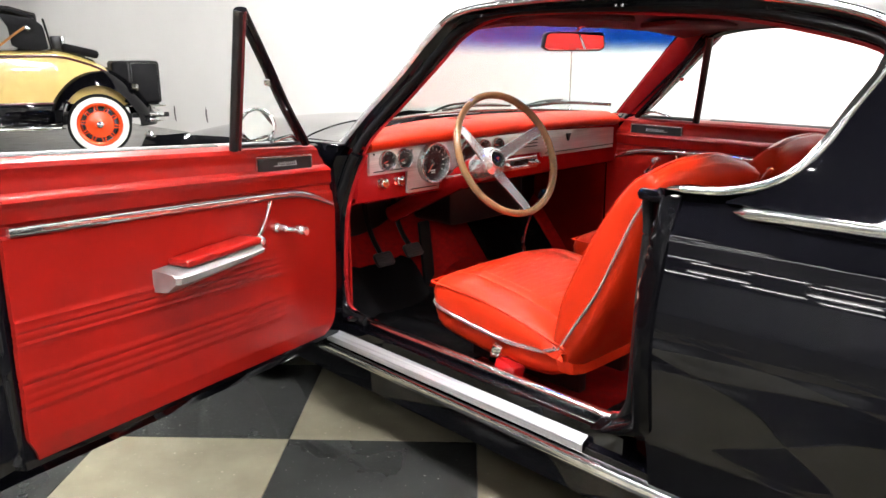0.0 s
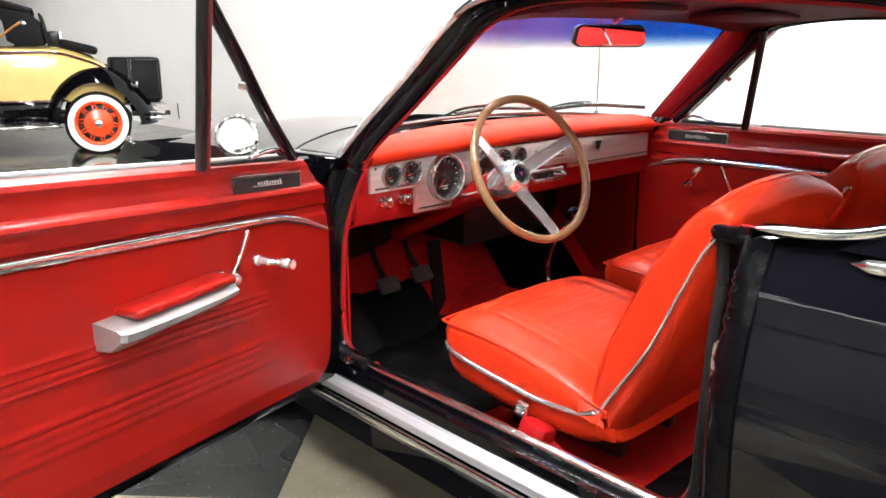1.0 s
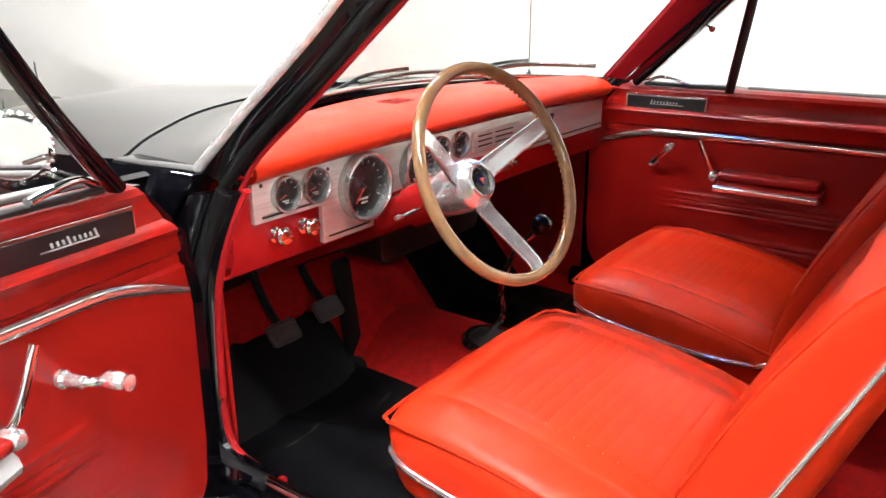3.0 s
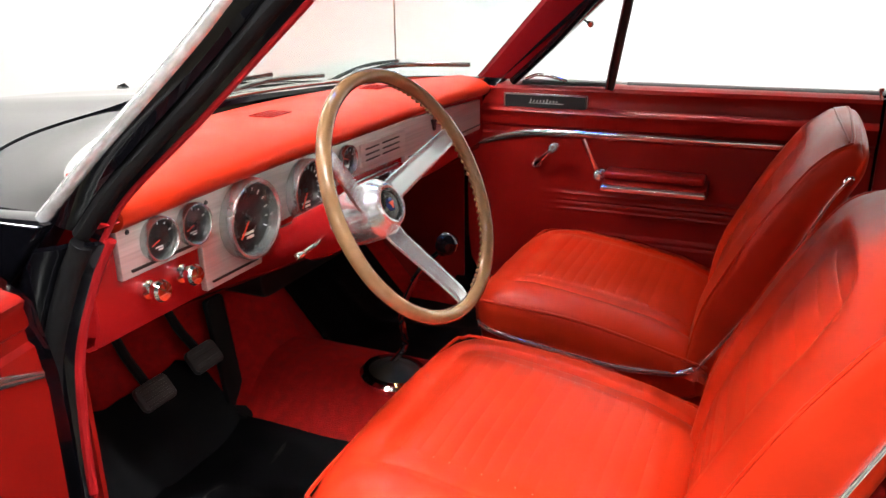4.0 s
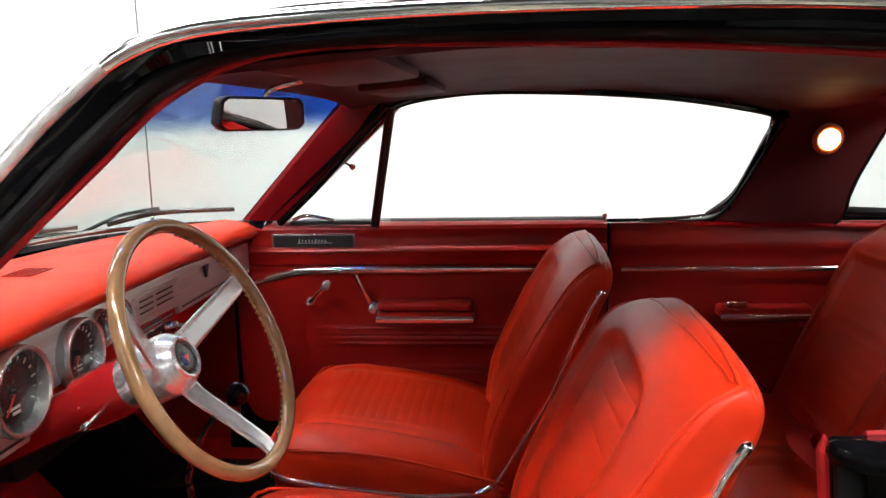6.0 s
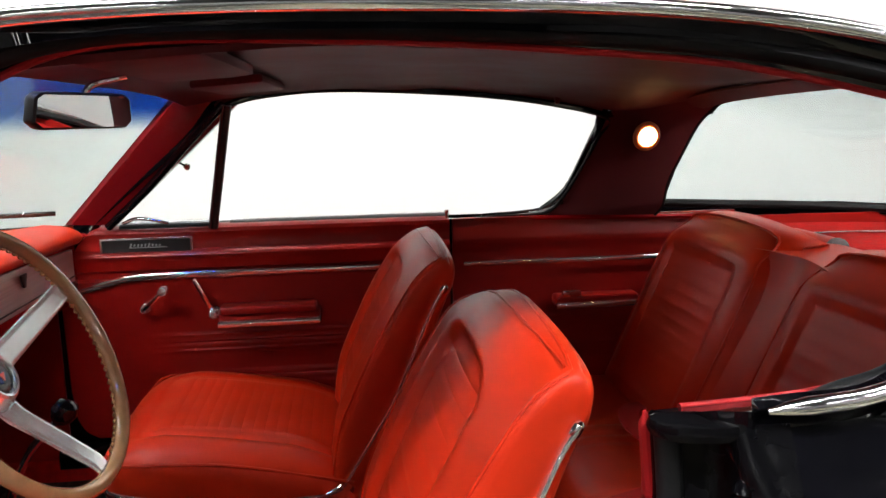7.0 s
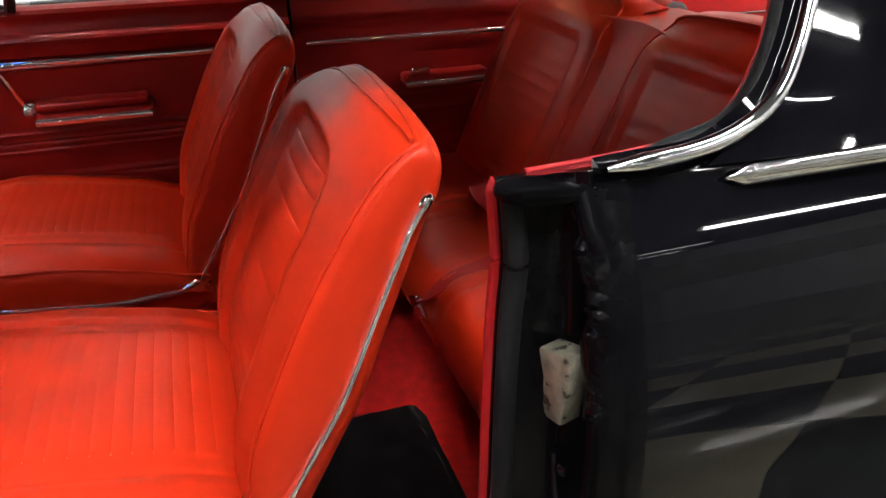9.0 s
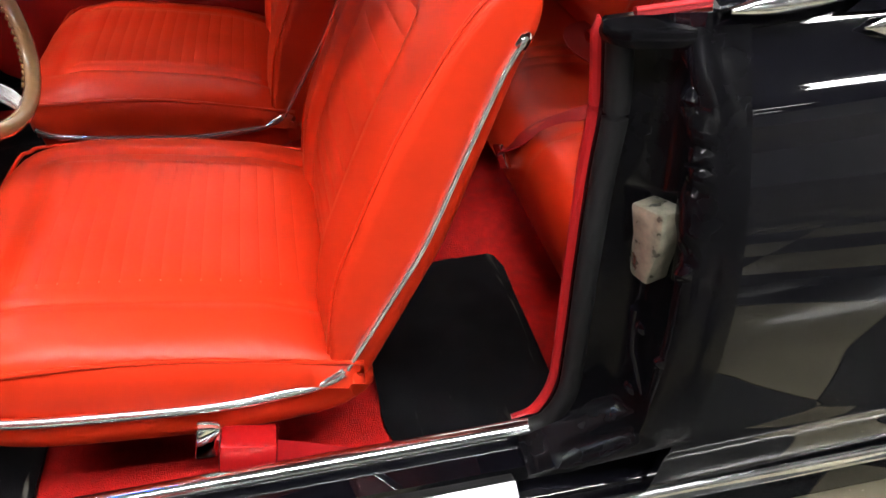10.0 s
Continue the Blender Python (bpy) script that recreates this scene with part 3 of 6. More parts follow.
part("roof", sheet([[(x, y + 0.06 * (1 - (x / 0.66) ** 2) * smooth(-0.9, -0.52, y) - 0.05 * (1 - (x / 0.66) ** 2) * smooth(-1.6, -1.93, y), edge_z(y) + crown(y) * (1 - abs(x / 0.66) ** (2.6 + 3 * smooth(-1.4, -1.93, y)))) for x in np.linspace(-0.66, 0.66, 25)] for y in ROOF_Y], -0.012), BLACK, car)
part("headliner", sheet([[(x, y + 0.05 * (1 - (x / 0.62) ** 2) * smooth(-0.9, -0.52, y) - 0.05 * (1 - (x / 0.62) ** 2) * smooth(-1.6, -1.93, y), edge_z(y) - 0.032 + 0.048 * smooth(-1.62, -1.90, y) + crown(y) * (0.9 - 0.50 * smooth(-1.4, -1.93, y)) * (1 - abs(x / 0.615) ** (3.2 + 5 * smooth(-1.4, -1.93, y))) + 0.002 * math.cos(y * 22)) for x in np.linspace(-0.615, 0.615, 25)] for y in ROOF_Y], 0.008), HEADLINER, car, "dark red perforated headliner")
SAIL_IN = spline([(0.797, -1.39, 0.950), (0.775, -1.475, 1.003), (0.745, -1.525, 1.05), (0.712, -1.565, 1.13), (0.682, -1.612, 1.235), (0.668, -1.66, 1.28)], 20)
SAIL_OUT = spline([(0.795, -1.72, 0.945), (0.765, -1.79, 0.975), (0.738, -1.815, 1.03), (0.700, -1.835, 1.12), (0.674, -1.855, 1.21), (0.660, -1.88, 1.258)], 20)
TRIM_IN = spline([(0.730, -1.475, 0.958), (0.722, -1.503, 0.988), (0.708, -1.527, 1.03), (0.686, -1.562, 1.105), (0.662, -1.598, 1.185), (0.646, -1.620, 1.238), (0.628, -1.640, 1.272)], 24)
TRIM_OUT = spline([(0.672, -1.772, 0.955), (0.655, -1.788, 0.985), (0.645, -1.797, 1.05), (0.638, -1.832, 1.13), (0.632, -1.874, 1.212), (0.618, -1.905, 1.252), (0.590, -1.930, 1.279)], 24)
for m in (FLIP, None):
    part("sail_panel", sheet([[a.lerp(b, u) + Vector((0.02 * u * (1 - u), 0, 0)) for u in np.linspace(0, 1, 10)] for a, b in zip(SAIL_IN if m else [p - Vector((0, 0, 0.026 * (1 - smooth(0.99, 1.2, p.z)))) for p in SAIL_IN], SAIL_OUT)], 0.012), BLACK, car, m=m)
    part("belt_moulding", sweep(spline([(0.812, -1.41, 0.940), (0.818, -1.6, 0.945), (0.815, -2.2, 0.948), (0.77, -3.0, 0.93)], 60), strip(0.012, 0.022), taper=lambda u: 0.12 + 0.88 * smooth(0, 0.05, u)), STAINLESS, car, m=m, label="bright moulding along the rear quarter")
    part("sail_trim", sheet([[a.lerp(b, u) + Vector((-0.012 * math.sin(math.pi * u), 0, 0)) for u in np.linspace(0, 1, 9)] for a, b in zip(TRIM_IN, TRIM_OUT)], 0.006), HEADLINER, car, "dark red pillar trim", m=m)
    part("rear_window_seal", sweep([p + Vector((0.006, -0.004, 0)) for p in TRIM_OUT], circle(0.007, 8)), RUBBER, car, m=m)
    dome = part("dome_light", lathe([(0.041, 0.0), (0.041, 0.006), (0.034, 0.010), (0.028, 0.009)], (0.622, -1.722, 1.183), (-1, -0.12, -0.20), 28), BEZEL, car, "round courtesy light on the rear pillar", m=m)
    lens = part("lens", lathe([(0.028, 0.004), (0.027, 0.013), (0.016, 0.017), (0, 0.018)], (0.622, -1.722, 1.183), (-1, -0.12, -0.20), 24), LENS, dome, "lit white lens", m=m)
# windshield pillar seen from inside
rows = []
for u in np.linspace(0, 1, 14):
    a, b = Vector((0.700, -0.150, 0.975)).lerp(Vector((0.632, -0.470, 1.312)), u), Vector((0.716, -0.262, 0.970)).lerp(Vector((0.646, -0.612, 1.288)), u)
    rows.append([a + Vector((0.012, 0.02, 0)), a, a.lerp(b, 0.5) + Vector((-0.004, 0, 0)), b, b + Vector((0.03, 0, 0))])
part("pillar_cover", sheet(rows, 0.006), SHADED_RED, car, "red painted windshield pillar cover")

W_BASE = spline([(-0.715, -0.155, 0.965), (-0.60, 0.00, 0.975), (-0.36, 0.135, 0.985), (0, 0.19, 0.99), (0.36, 0.135, 0.985), (0.60, 0.00, 0.975), (0.715, -0.155, 0.965)], 30)
W_TOP = spline([(-0.640, -0.480, 1.318), (-0.52, -0.455, 1.328), (-0.3, -0.425, 1.338), (0, -0.412, 1.341), (0.3, -0.425, 1.338), (0.52, -0.455, 1.328), (0.640, -0.480, 1.318)], 30)
shield = part("windshield", sheet([[a.lerp(b, u) + Vector((0, 0.03 * u * (1 - u), 0.03 * u * (1 - u))) for a, b in zip(W_BASE, W_TOP)] for u in np.linspace(0, 1, 10)], 0.004), SHIELD, car, "curved windshield with a blue shaded top band")
shield.visible_shadow = False
part("windshield_moulding", sweep([p + Vector((0, 0.008, 0.004)) for p in W_BASE], strip(0.02, 0.012)), CHROME, car, "chrome windshield moulding")
part("header_trim", sheet([[p + Vector((0, d, e)) for p in W_TOP] for d, e in ((0.012, -0.012), (-0.01, -0.028), (-0.05, -0.020), (-0.075, -0.008))], 0.006), HEADLINER, car, "dark red header trim")
for m in (FLIP, None):
    part("windshield_side_moulding", sweep([p + Vector((-0.002, 0.007, 0.005)) for p in LINE_A[:29]], strip(0.030, 0.020), taper=lambda u: 1 - 0.4 * smooth(0.85, 1, u)), PILLAR_CHROME, car, "chrome windshield side moulding", m=m)

# hood and cowl
HOOD_REAR = spline([(-0.785, 0.075, 0.955), (-0.62, 0.22, 0.962), (-0.36, 0.37, 0.972), (0, 0.43, 0.978), (0.36, 0.37, 0.972), (0.62, 0.22, 0.962), (0.785, 0.075, 0.955)], 32)
rows = []
for u in np.linspace(0, 1, 24):
    line = []
    for p in HOOD_REAR:
        x = p.x * (1 - 0.045 * u)
        y = p.y + (1.37 - 0.07 * (p.x / 0.78) ** 2 - p.y) * u
        z = p.z - (0.055 + 0.045 * abs(p.x / 0.78) ** 3) * u - 0.02 * u ** 6 + 0.012 * math.exp(-(p.x / 0.10) ** 2) * (1 - u)
        line.append((x, y, z))
    rows.append(line)
part("hood", sheet(rows, 0.012), BLACK, car)
part("cowl", sheet([[a.lerp(b, u) + Vector((0, 0, -0.012 * math.sin(math.pi * u) - 0.004)) for a, b in zip(W_BASE, [Vector((q.x, q.y - 0.006, q.z)) for q in HOOD_REAR][::1][:31])] for u in np.linspace(0, 1, 6)], 0.01), BLACK, car)
for x0, x1 in ((-0.02, 0.34), (0.42, 0.70)):
    def base_y(x):
        return lerp([(-0.7, -0.13), (-0.6, 0.0), (-0.36, 0.135), (0, 0.19), (0.36, 0.135), (0.6, 0.0), (0.7, -0.13)], x)
    xm = (x0 + x1) / 2
    blade = sweep(spline([(x0, base_y(x0) + 0.018, 1.003), (xm, base_y(xm) + 0.020, 1.016), (x1, base_y(x1) + 0.018, 1.008)], 12), strip(0.008, 0.014))
    tube(spline([(x0 - 0.03, base_y(x0) + 0.075, 0.985), (x0 + 0.06, base_y(x0 + 0.06) + 0.05, 1.018), (xm, base_y(xm) + 0.024, 1.028)], 10), 0.0055, 6, blade)
    part("wiper", blade, STAINLESS, car, "bright wiper arm and blade")
part("antenna", tube([(0.768, 0.163, 0.95), (0.768, 0.163, 1.75)], 0.0025, 6), STAINLESS, car, "thin radio antenna")
part("antenna_base", lathe([(0.014, 0), (0.012, 0.02), (0.005, 0.035), (0, 0.036)], (0.768, 0.163, 0.945), (0, 0, 1), 14), CHROME, car)
for sx in (-1, 1):
    part("fender_ornament", prism([(-0.03, 0), (0.035, 0), (0.03, 0.016), (-0.005, 0.026), (-0.025, 0.012)], 0.012, pose(sx * 0.765, 1.31, 0.868, 90, 0, 90), 0.003), CHROME, car, "small chrome turn signal on the fender")

# nose and tail
part("grille", box((1.36, 0.06, 0.26), pose(0, 1.34, 0.68), 0.02), DARK, car)
part("front_panel", sheet([[(x, 1.36 - 0.06 * (x / 0.75) ** 2 + d, z) for x in np.linspace(-0.76, 0.76, 15)] for z, d in ((0.87, 0.0), (0.84, 0.02), (0.81, 0.0))], 0.01), BLACK, car)
part("front_bumper", sweep(spline([(-0.86, 1.10, 0.48), (-0.83, 1.36, 0.48), (0, 1.46, 0.48), (0.83, 1.36, 0.48), (0.86, 1.10, 0.48)], 30), strip(0.03, 0.12)), CHROME, car, "chrome bumper")
part("rear_bumper", sweep(spline([(-0.80, -3.05, 0.5), (-0.76, -3.32, 0.5), (0, -3.40, 0.5), (0.76, -3.32, 0.5), (0.80, -3.05, 0.5)], 30), strip(0.03, 0.12)), CHROME, car, "chrome bumper")
for sx in (-1, 1):
    part("headlight", lathe([(0.09, 0), (0.09, 0.03), (0.06, 0.05), (0, 0.055)], (sx * 0.58, 1.35, 0.68), (0, 1, 0)), CHROME, car)
part("tail_panel", box((1.38, 0.05, 0.36), pose(0, -3.28, 0.70), 0.02), BLACK, car)
part("trunk_lid", sheet([[(x, y, lerp([(-3.3, 0.88), (-3.0, 0.905), (-2.85, 0.915)], y) + 0.02 * (1 - (x / 0.7) ** 2)) for x in np.linspace(-0.72, 0.72, 15)] for y in np.linspace(-2.85, -3.29, 8)], -0.012), BLACK, car)
GL_TOP = spline([(-0.655, -1.882, 1.262), (-0.52, -1.93, 1.288), (-0.25, -1.95, 1.302), (0, -1.955, 1.306), (0.25, -1.95, 1.302), (0.52, -1.93, 1.288), (0.655, -1.882, 1.262)], 30)
GL_LOW = spline([(-0.735, -1.815, 0.985), (-0.71, -2.45, 0.955), (-0.45, -2.80, 0.93), (0, -2.87, 0.93), (0.45, -2.80, 0.93), (0.71, -2.45, 0.955), (0.735, -1.815, 0.985)], 30)
back = part("rear_window", sheet([[a.lerp(b, u) + Vector((0, 0, 0.05 * math.sin(math.pi * u))) for a, b in zip(GL_LOW, GL_TOP)] for u in np.linspace(0, 1, 12)], 0.005), BACKLITE, car, "large wraparound rear window, faintly tinted")
back.visible_shadow = False
part("rear_window_seal", sweep([p + Vector((0, 0, -0.004)) for p in GL_LOW], circle(0.013, 8)), RUBBER, car, "black rubber window seal")
part("rear_window_seal", sweep([p + Vector((0, 0.006, -0.004)) for p in GL_TOP], circle(0.010, 8)), RUBBER, car)
part("rear_window_seal", tube([GL_LOW[0], GL_TOP[0]], 0.011, 8), RUBBER, car)
part("rear_window_seal", tube([GL_LOW[-1], GL_TOP[-1]], 0.011, 8), RUBBER, car)
part("rear_header_trim", sheet([[p + Vector((0, d, e)) for p in GL_TOP] for d, e in ((0.10, 0.004), (0.05, -0.012), (0.012, -0.016), (0.0, -0.006))], 0.006), HEADLINER, car, "dark red trim above the rear window")
part("rear_deck", sheet([[a.lerp(b, u) + Vector((0, 0, -0.012)) for u in np.linspace(0, 1, 4)] for a, b in zip(GL_LOW[4:27], [Vector((p.x * 1.09, max(p.y - 0.05, -2.9), 0.955 - 0.02 * u0)) for p, u0 in zip(GL_LOW[4:27], [abs(k - 11) / 11 for k in range(23)])])], 0.01), BLACK, car)


def car_wheel(x, y):
    s = 1 if x > 0 else -1
    tyre = part("wheel", lathe([(0.19, -0.09), (0.27, -0.095), (0.305, -0.085), (0.318, -0.05), (0.32, 0), (0.318, 0.05), (0.305, 0.085), (0.27, 0.095), (0.19, 0.09)], (x, y, 0.32), (s, 0, 0), 36), RUBBER, car, "black tyre")
    part("rim", lathe([(0.0, 0.03), (0.06, 0.035), (0.07, 0.02), (0.16, 0.03), (0.185, 0.06), (0.195, 0.092), (0.19, 0.0)], (x, y, 0.32), (s, 0, 0), 30), CHROME, tyre, "chrome wheel rim")


for y in AXLES:
    car_wheel(-0.72, y), car_wheel(0.72, y)
part("underbody", box((1.40, 4.3, 0.05), pose(0, -0.95, 0.215), 0.01), RUBBER, car)

# ---- cabin shell ----
def floor_z(x, y):
    z = 0.250 + (0.085 * smooth(-0.95, -0.25, y) + 0.060) * math.exp(-(abs(x) / 0.17) ** 3)
    if y > 0.10:
        z += (y - 0.10) * 1.15
    return z + 0.06 * smooth(0.66, 0.73, abs(x))


part("carpet", sheet([[(x, y, floor_z(x, y) + 0.0018 * noise.noise((x * 40, y * 40, 0))) for x in np.linspace(-0.735, 0.735, 70)] for y in np.linspace(0.45, -1.42, 60)], -0.006), CARPET, car, "red loop pile carpet over the floor and tunnel")
part("firewall", sheet([[(x, 0.315 + 0.03 * math.cos(x * 2) + 0.01 * noise.noise((x * 6, z * 6, 1)), z) for x in np.linspace(-0.735, 0.735, 24)] for z in np.linspace(0.52, 0.90, 9)], 0.01), DARK, car, "black padded firewall")
for m in (FLIP, None):
    part("kick_panel", sheet([[(0.725, y, z) for y in np.linspace(-0.085, 0.40, 8)] for z in np.linspace(0.28, 0.90, 8)], 0.008), PANEL, car, "red kick panel", m=m)
    part("quarter_trim", sheet([[(0.722 - 0.012 * smooth(0.86, 0.885, z) * (1 - smooth(0.885, 0.94, z)) - 0.02 * (1 - smooth(0.45, 0.84, z)) - 0.003 * (math.sin(z * 300) > 0.75) * (0.5 < z < 0.66), y, z) for y in np.linspace(-1.275 if m else -1.185, -2.05, 24)] for z in list(np.linspace(0.30, 0.80, 60)) + [0.815, 0.83, 0.85, 0.865, 0.875, 0.885, 0.90, 0.92, 0.935, 0.944 if m else 0.955]], 0.01), PANEL, car, "red vinyl rear side panel", m=m)
    part("quarter_cap", sweep(spline([(0.735, -1.31 if m else -1.192, 0.935 if m else 0.946), (0.735, -1.38, 0.951), (0.72, -1.6, 0.950), (0.70, -1.95, 0.945)], 16), [(a * (0.45 if m else 1), b - (0.004 if m else 0)) for a, b in ((-0.035, -0.008), (0.010, -0.008), (0.012, -0.002), (0.006, 0.005), (-0.02, 0.006), (-0.035, 0.002))]), RED_PAINT, car, "red painted window ledge", m=m)
    part("quarter_strip", sweep([(0.700, -1.215, 0.826), (0.700, -1.86, 0.826)], strip(0.008, 0.013)), BRIGHT, car, "bright strip on the rear side panel", m=m)
    ash = part("rear_armrest", prism(rounded(0.25, 0.030, 0.010), 0.055, pose(0.645, -1.60, 0.714, 90, 0, 90), 0.006), PANEL, car, "red rear armrest", m=m)
    part("armrest_trim", sweep([(0.641, -1.475, 0.702), (0.641, -1.735, 0.702)], strip(0.012, 0.018)), BRIGHT, ash, "chrome armrest trim", m=m)
    part("ashtray", box((0.02, 0.055, 0.02), pose(0.648, -1.52, 0.738), 0.005), CHROME, ash, "small chrome ashtray", m=m)
part("coat_hook", prism([(-0.006, 0), (0.006, 0), (0.010, 0.035), (0.004, 0.045), (-0.004, 0.045), (-0.010, 0.035)], 0.012, pose(0.592, -1.46, 1.275, 90, 0, 90), 0.003), HEADLINER, car)

# ---- doors, drawn closed on the right-hand side ----
DOOR_PLEATS = [(0.470, 0.545), (0.600, 0.660)]


def door_front(z):
    return lerp([(0.36, -0.165), (0.38, -0.135), (0.42, -0.115), (0.5, -0.106), (0.75, -0.104), (0.85, -0.122), (0.92, -0.160), (0.96, -0.200)], z)


def panel_x(y, z):
    """Inner face of the door: a rolled top, a ledge, the padded lower board with its pleats."""
    x = lerp([(0.36, 0.716), (0.40, 0.708), (0.815, 0.702), (0.822, 0.708), (0.838, 0.708), (0.845, 0.700), (0.872, 0.694), (0.884, 0.686), (0.892, 0.690), (0.90, 0.704), (0.93, 0.708), (0.945, 0.702), (0.955, 0.706), (0.962, 0.722), (0.964, 0.74)], z)
    for lo, hi in DOOR_PLEATS:
        if lo < z < hi:
            f = smooth(-0.30, -0.42, y)
            x -= f * 0.0036 * abs(math.sin((z - lo) / (hi - lo) * math.pi * 4))
    return x


def door(m, opened):
    """A door with its trim; m takes it to its side and turns it on its hinge."""
    skin = part("door", flank(-0.062, -1.279, 40), BLACK, car, "open door in black outside, red vinyl inside" if opened else "closed door in black outside, red vinyl inside", m=m)
    zs = sorted(list(np.linspace(0.36, 0.815, 80)) + [0.822, 0.830, 0.838, 0.845, 0.855, 0.865, 0.872, 0.879, 0.884, 0.888, 0.892, 0.896, 0.90, 0.915, 0.93, 0.94, 0.945, 0.95, 0.955, 0.959, 0.962, 0.964])
    rows = []
    for z in zs:
        y0, y1 = door_front(z), -1.175 + 0.02 * (1 - smooth(0.36, 0.42, z))
        rows.append([(panel_x(y, z), y, z) for y in (y0 + (y1 - y0) * u for u in np.linspace(0, 1, 44))])
    part("trim_panel", sheet(rows, 0.012), PANEL, skin, "red vinyl trim panel with pressed pleats", m=m)
    inner = [(-0.05, 0.345), (-1.180, 0.345), (-1.184, 0.955), (-0.17, 0.955), (-0.075, 0.86), (-0.05, 0.75)]
    outer = [(-0.066, 0.31), (-1.270, 0.31), (-1.272, 0.952), (-0.14, 0.952), (-0.075, 0.86), (-0.066, 0.75)]
    shell = bmesh.new()
    rings = [[Vector((0.722, y, z)) for y, z in inner], [Vector((0.745, y - 0.012 * (y < -1), z)) for y, z in inner], [Vector((0.790, (a[0] * 2 + b[0]) / 3, a[1])) for a, b in zip(outer, inner)], [Vector((0.806, y, z)) for y, z in outer]]
    grid(shell, rings, wrap=True)
    for r in (rings[0], rings[-1]):
        shell.faces.new([shell.verts.new(p) for p in r])
    bmesh.ops.remove_doubles(shell, verts=shell.verts, dist=1e-5)
    bmesh.ops.recalc_face_normals(shell, faces=shell.faces)
    part("door_shell", shell, BLACK, skin, m=m)
    part("door_seal", sweep(spline([(0.735, -1.178, 0.93), (0.735, -1.182, 0.7), (0.735, -1.178, 0.40), (0.735, -1.14, 0.352), (0.735, -0.6, 0.350), (0.735, -0.10, 0.352)], 30), circle(0.008, 6)), RUBBER, skin, m=m)
    part("felt_strip", sweep([(0.748, -0.56, 0.962), (0.748, -1.17, 0.962)], strip(0.026, 0.016)), FELT, skin, "grey felt window strip", m=m)
    part("belt_strip", sweep([(0.780, -0.20, 0.962), (0.790, -1.185, 0.962)], strip(0.016, 0.012)), SATIN, skin, "satin belt moulding", m=m)
    part("trim_strip", sweep(spline([(0.696, -1.165, 0.829), (0.696, -0.90, 0.829), (0.696, -0.60, 0.829), (0.696, -0.42, 0.828), (0.697, -0.30, 0.824), (0.698, -0.22, 0.808), (0.70, -0.16, 0.790), (0.702, -0.112, 0.774)], 40), strip(0.010, 0.018), taper=lambda u: 1 - 0.45 * smooth(0.66, 1, u)), BRIGHT, skin, "chrome trim strip", m=m)
    plaque = part("plaque", prism(rounded(0.245, 0.046, 0.003), 0.006, Matrix(((0, 0, -1, 0.704), (1, 0, 0, -0.34), (0, 1, 0, 0.912), (0, 0, 0, 1))), 0.0015), STAINLESS, skin, "bright framed plaque", m=m)
    part("plaque_field", prism(rounded(0.232, 0.034, 0.002), 0.008, Matrix(((0, 0, -1, 0.704), (1, 0, 0, -0.34), (0, 1, 0, 0.912), (0, 0, 0, 1)))), DARK, plaque, "black field", m=m)
    script = bmesh.new()
    for k in range(9):
        box((0.0015, 0.0035, 0.006 + 0.006 * (k in (0, 5))), pose(0.695, -0.30 - 0.0095 * k, 0.914, 18, 0, 0), 0.0, script)
    box((0.0015, 0.10, 0.0018), pose(0.695, -0.345, 0.908), 0.0, script)
    part("script", script, SILVER, plaque, "bright script, too small to read", m=m)
    # armrest
    slope = 0.080 if opened else 0.0

    def rest(y, k, h):
        """A section of the armrest base: how far it stands out, k, and hangs down, h."""
        z = 0.722 - slope * (-0.528 - y)
        return [(0.704, y, z), (0.704 - 0.078 * k, y, z - 0.006), (0.704 - 0.088 * k, y, z - 0.011), (0.704 - 0.084 * k, y, z - 0.020 - h * 0.4), (0.704 - 0.050 * k, y, z - 0.032 - h), (0.704, y, z - 0.036 - h)]

    base = bmesh.new()
    wedge, tail = (0.6, 0.0) if opened else (0.2, 0.035)
    secs = [rest(y, k, h * wedge) for y, k, h in ((-0.528, 0.72, 0.0), (-0.540, 0.92, 0.002), (-0.60, 1.0, 0.006), (-0.72, 1.0, 0.018), (-0.800 + tail, 0.98, 0.026), (-0.828 + tail, 0.92, 0.028), (-0.836 + tail, 0.80, 0.028))]
    grid(base, secs, wrap=True)
    for r in (secs[0], secs[-1]):
        base.faces.new([base.verts.new(p) for p in r])
    bmesh.ops.remove_doubles(base, verts=base.verts, dist=1e-5)
    bmesh.ops.recalc_face_normals(base, faces=base.faces)
    arm = part("armrest", base, SATIN if opened else PANEL, skin, "satin chrome armrest" if opened else "red vinyl armrest", m=m)
    if not opened:
        part("armrest_trim", sweep([(0.614, -0.53, 0.702), (0.614, -0.80, 0.702)], strip(0.012, 0.018)), BRIGHT, arm, "chrome armrest trim", m=m)
    part("armrest_pad", box((0.066, 0.262, 0.018 if opened else 0.022), pose(0.668, -0.662, 0.720 if opened else 0.732, math.degrees(slope), 0, 0), 0.007, seg=3), PANEL, arm, "red armrest pad", m=m)
    # cranks
    for (y, z, y2, z2, r, kn) in ((-0.513, 0.722, -0.466, 0.822, 0.011, 1), (-0.392, 0.738, -0.366, 0.733, 0.009, 0) if opened else (-0.325, 0.738, -0.388, 0.797, 0.009, 0)):
        crank = part("window_crank" if kn else "vent_crank", lathe([(0.013, 0), (0.013, 0.008), (0.009, 0.012), (0.0085, 0.036), (0, 0.038)], (0.704, y, z), (-1, 0, 0), 18), SPOKE, skin, "chrome crank handle", m=m)
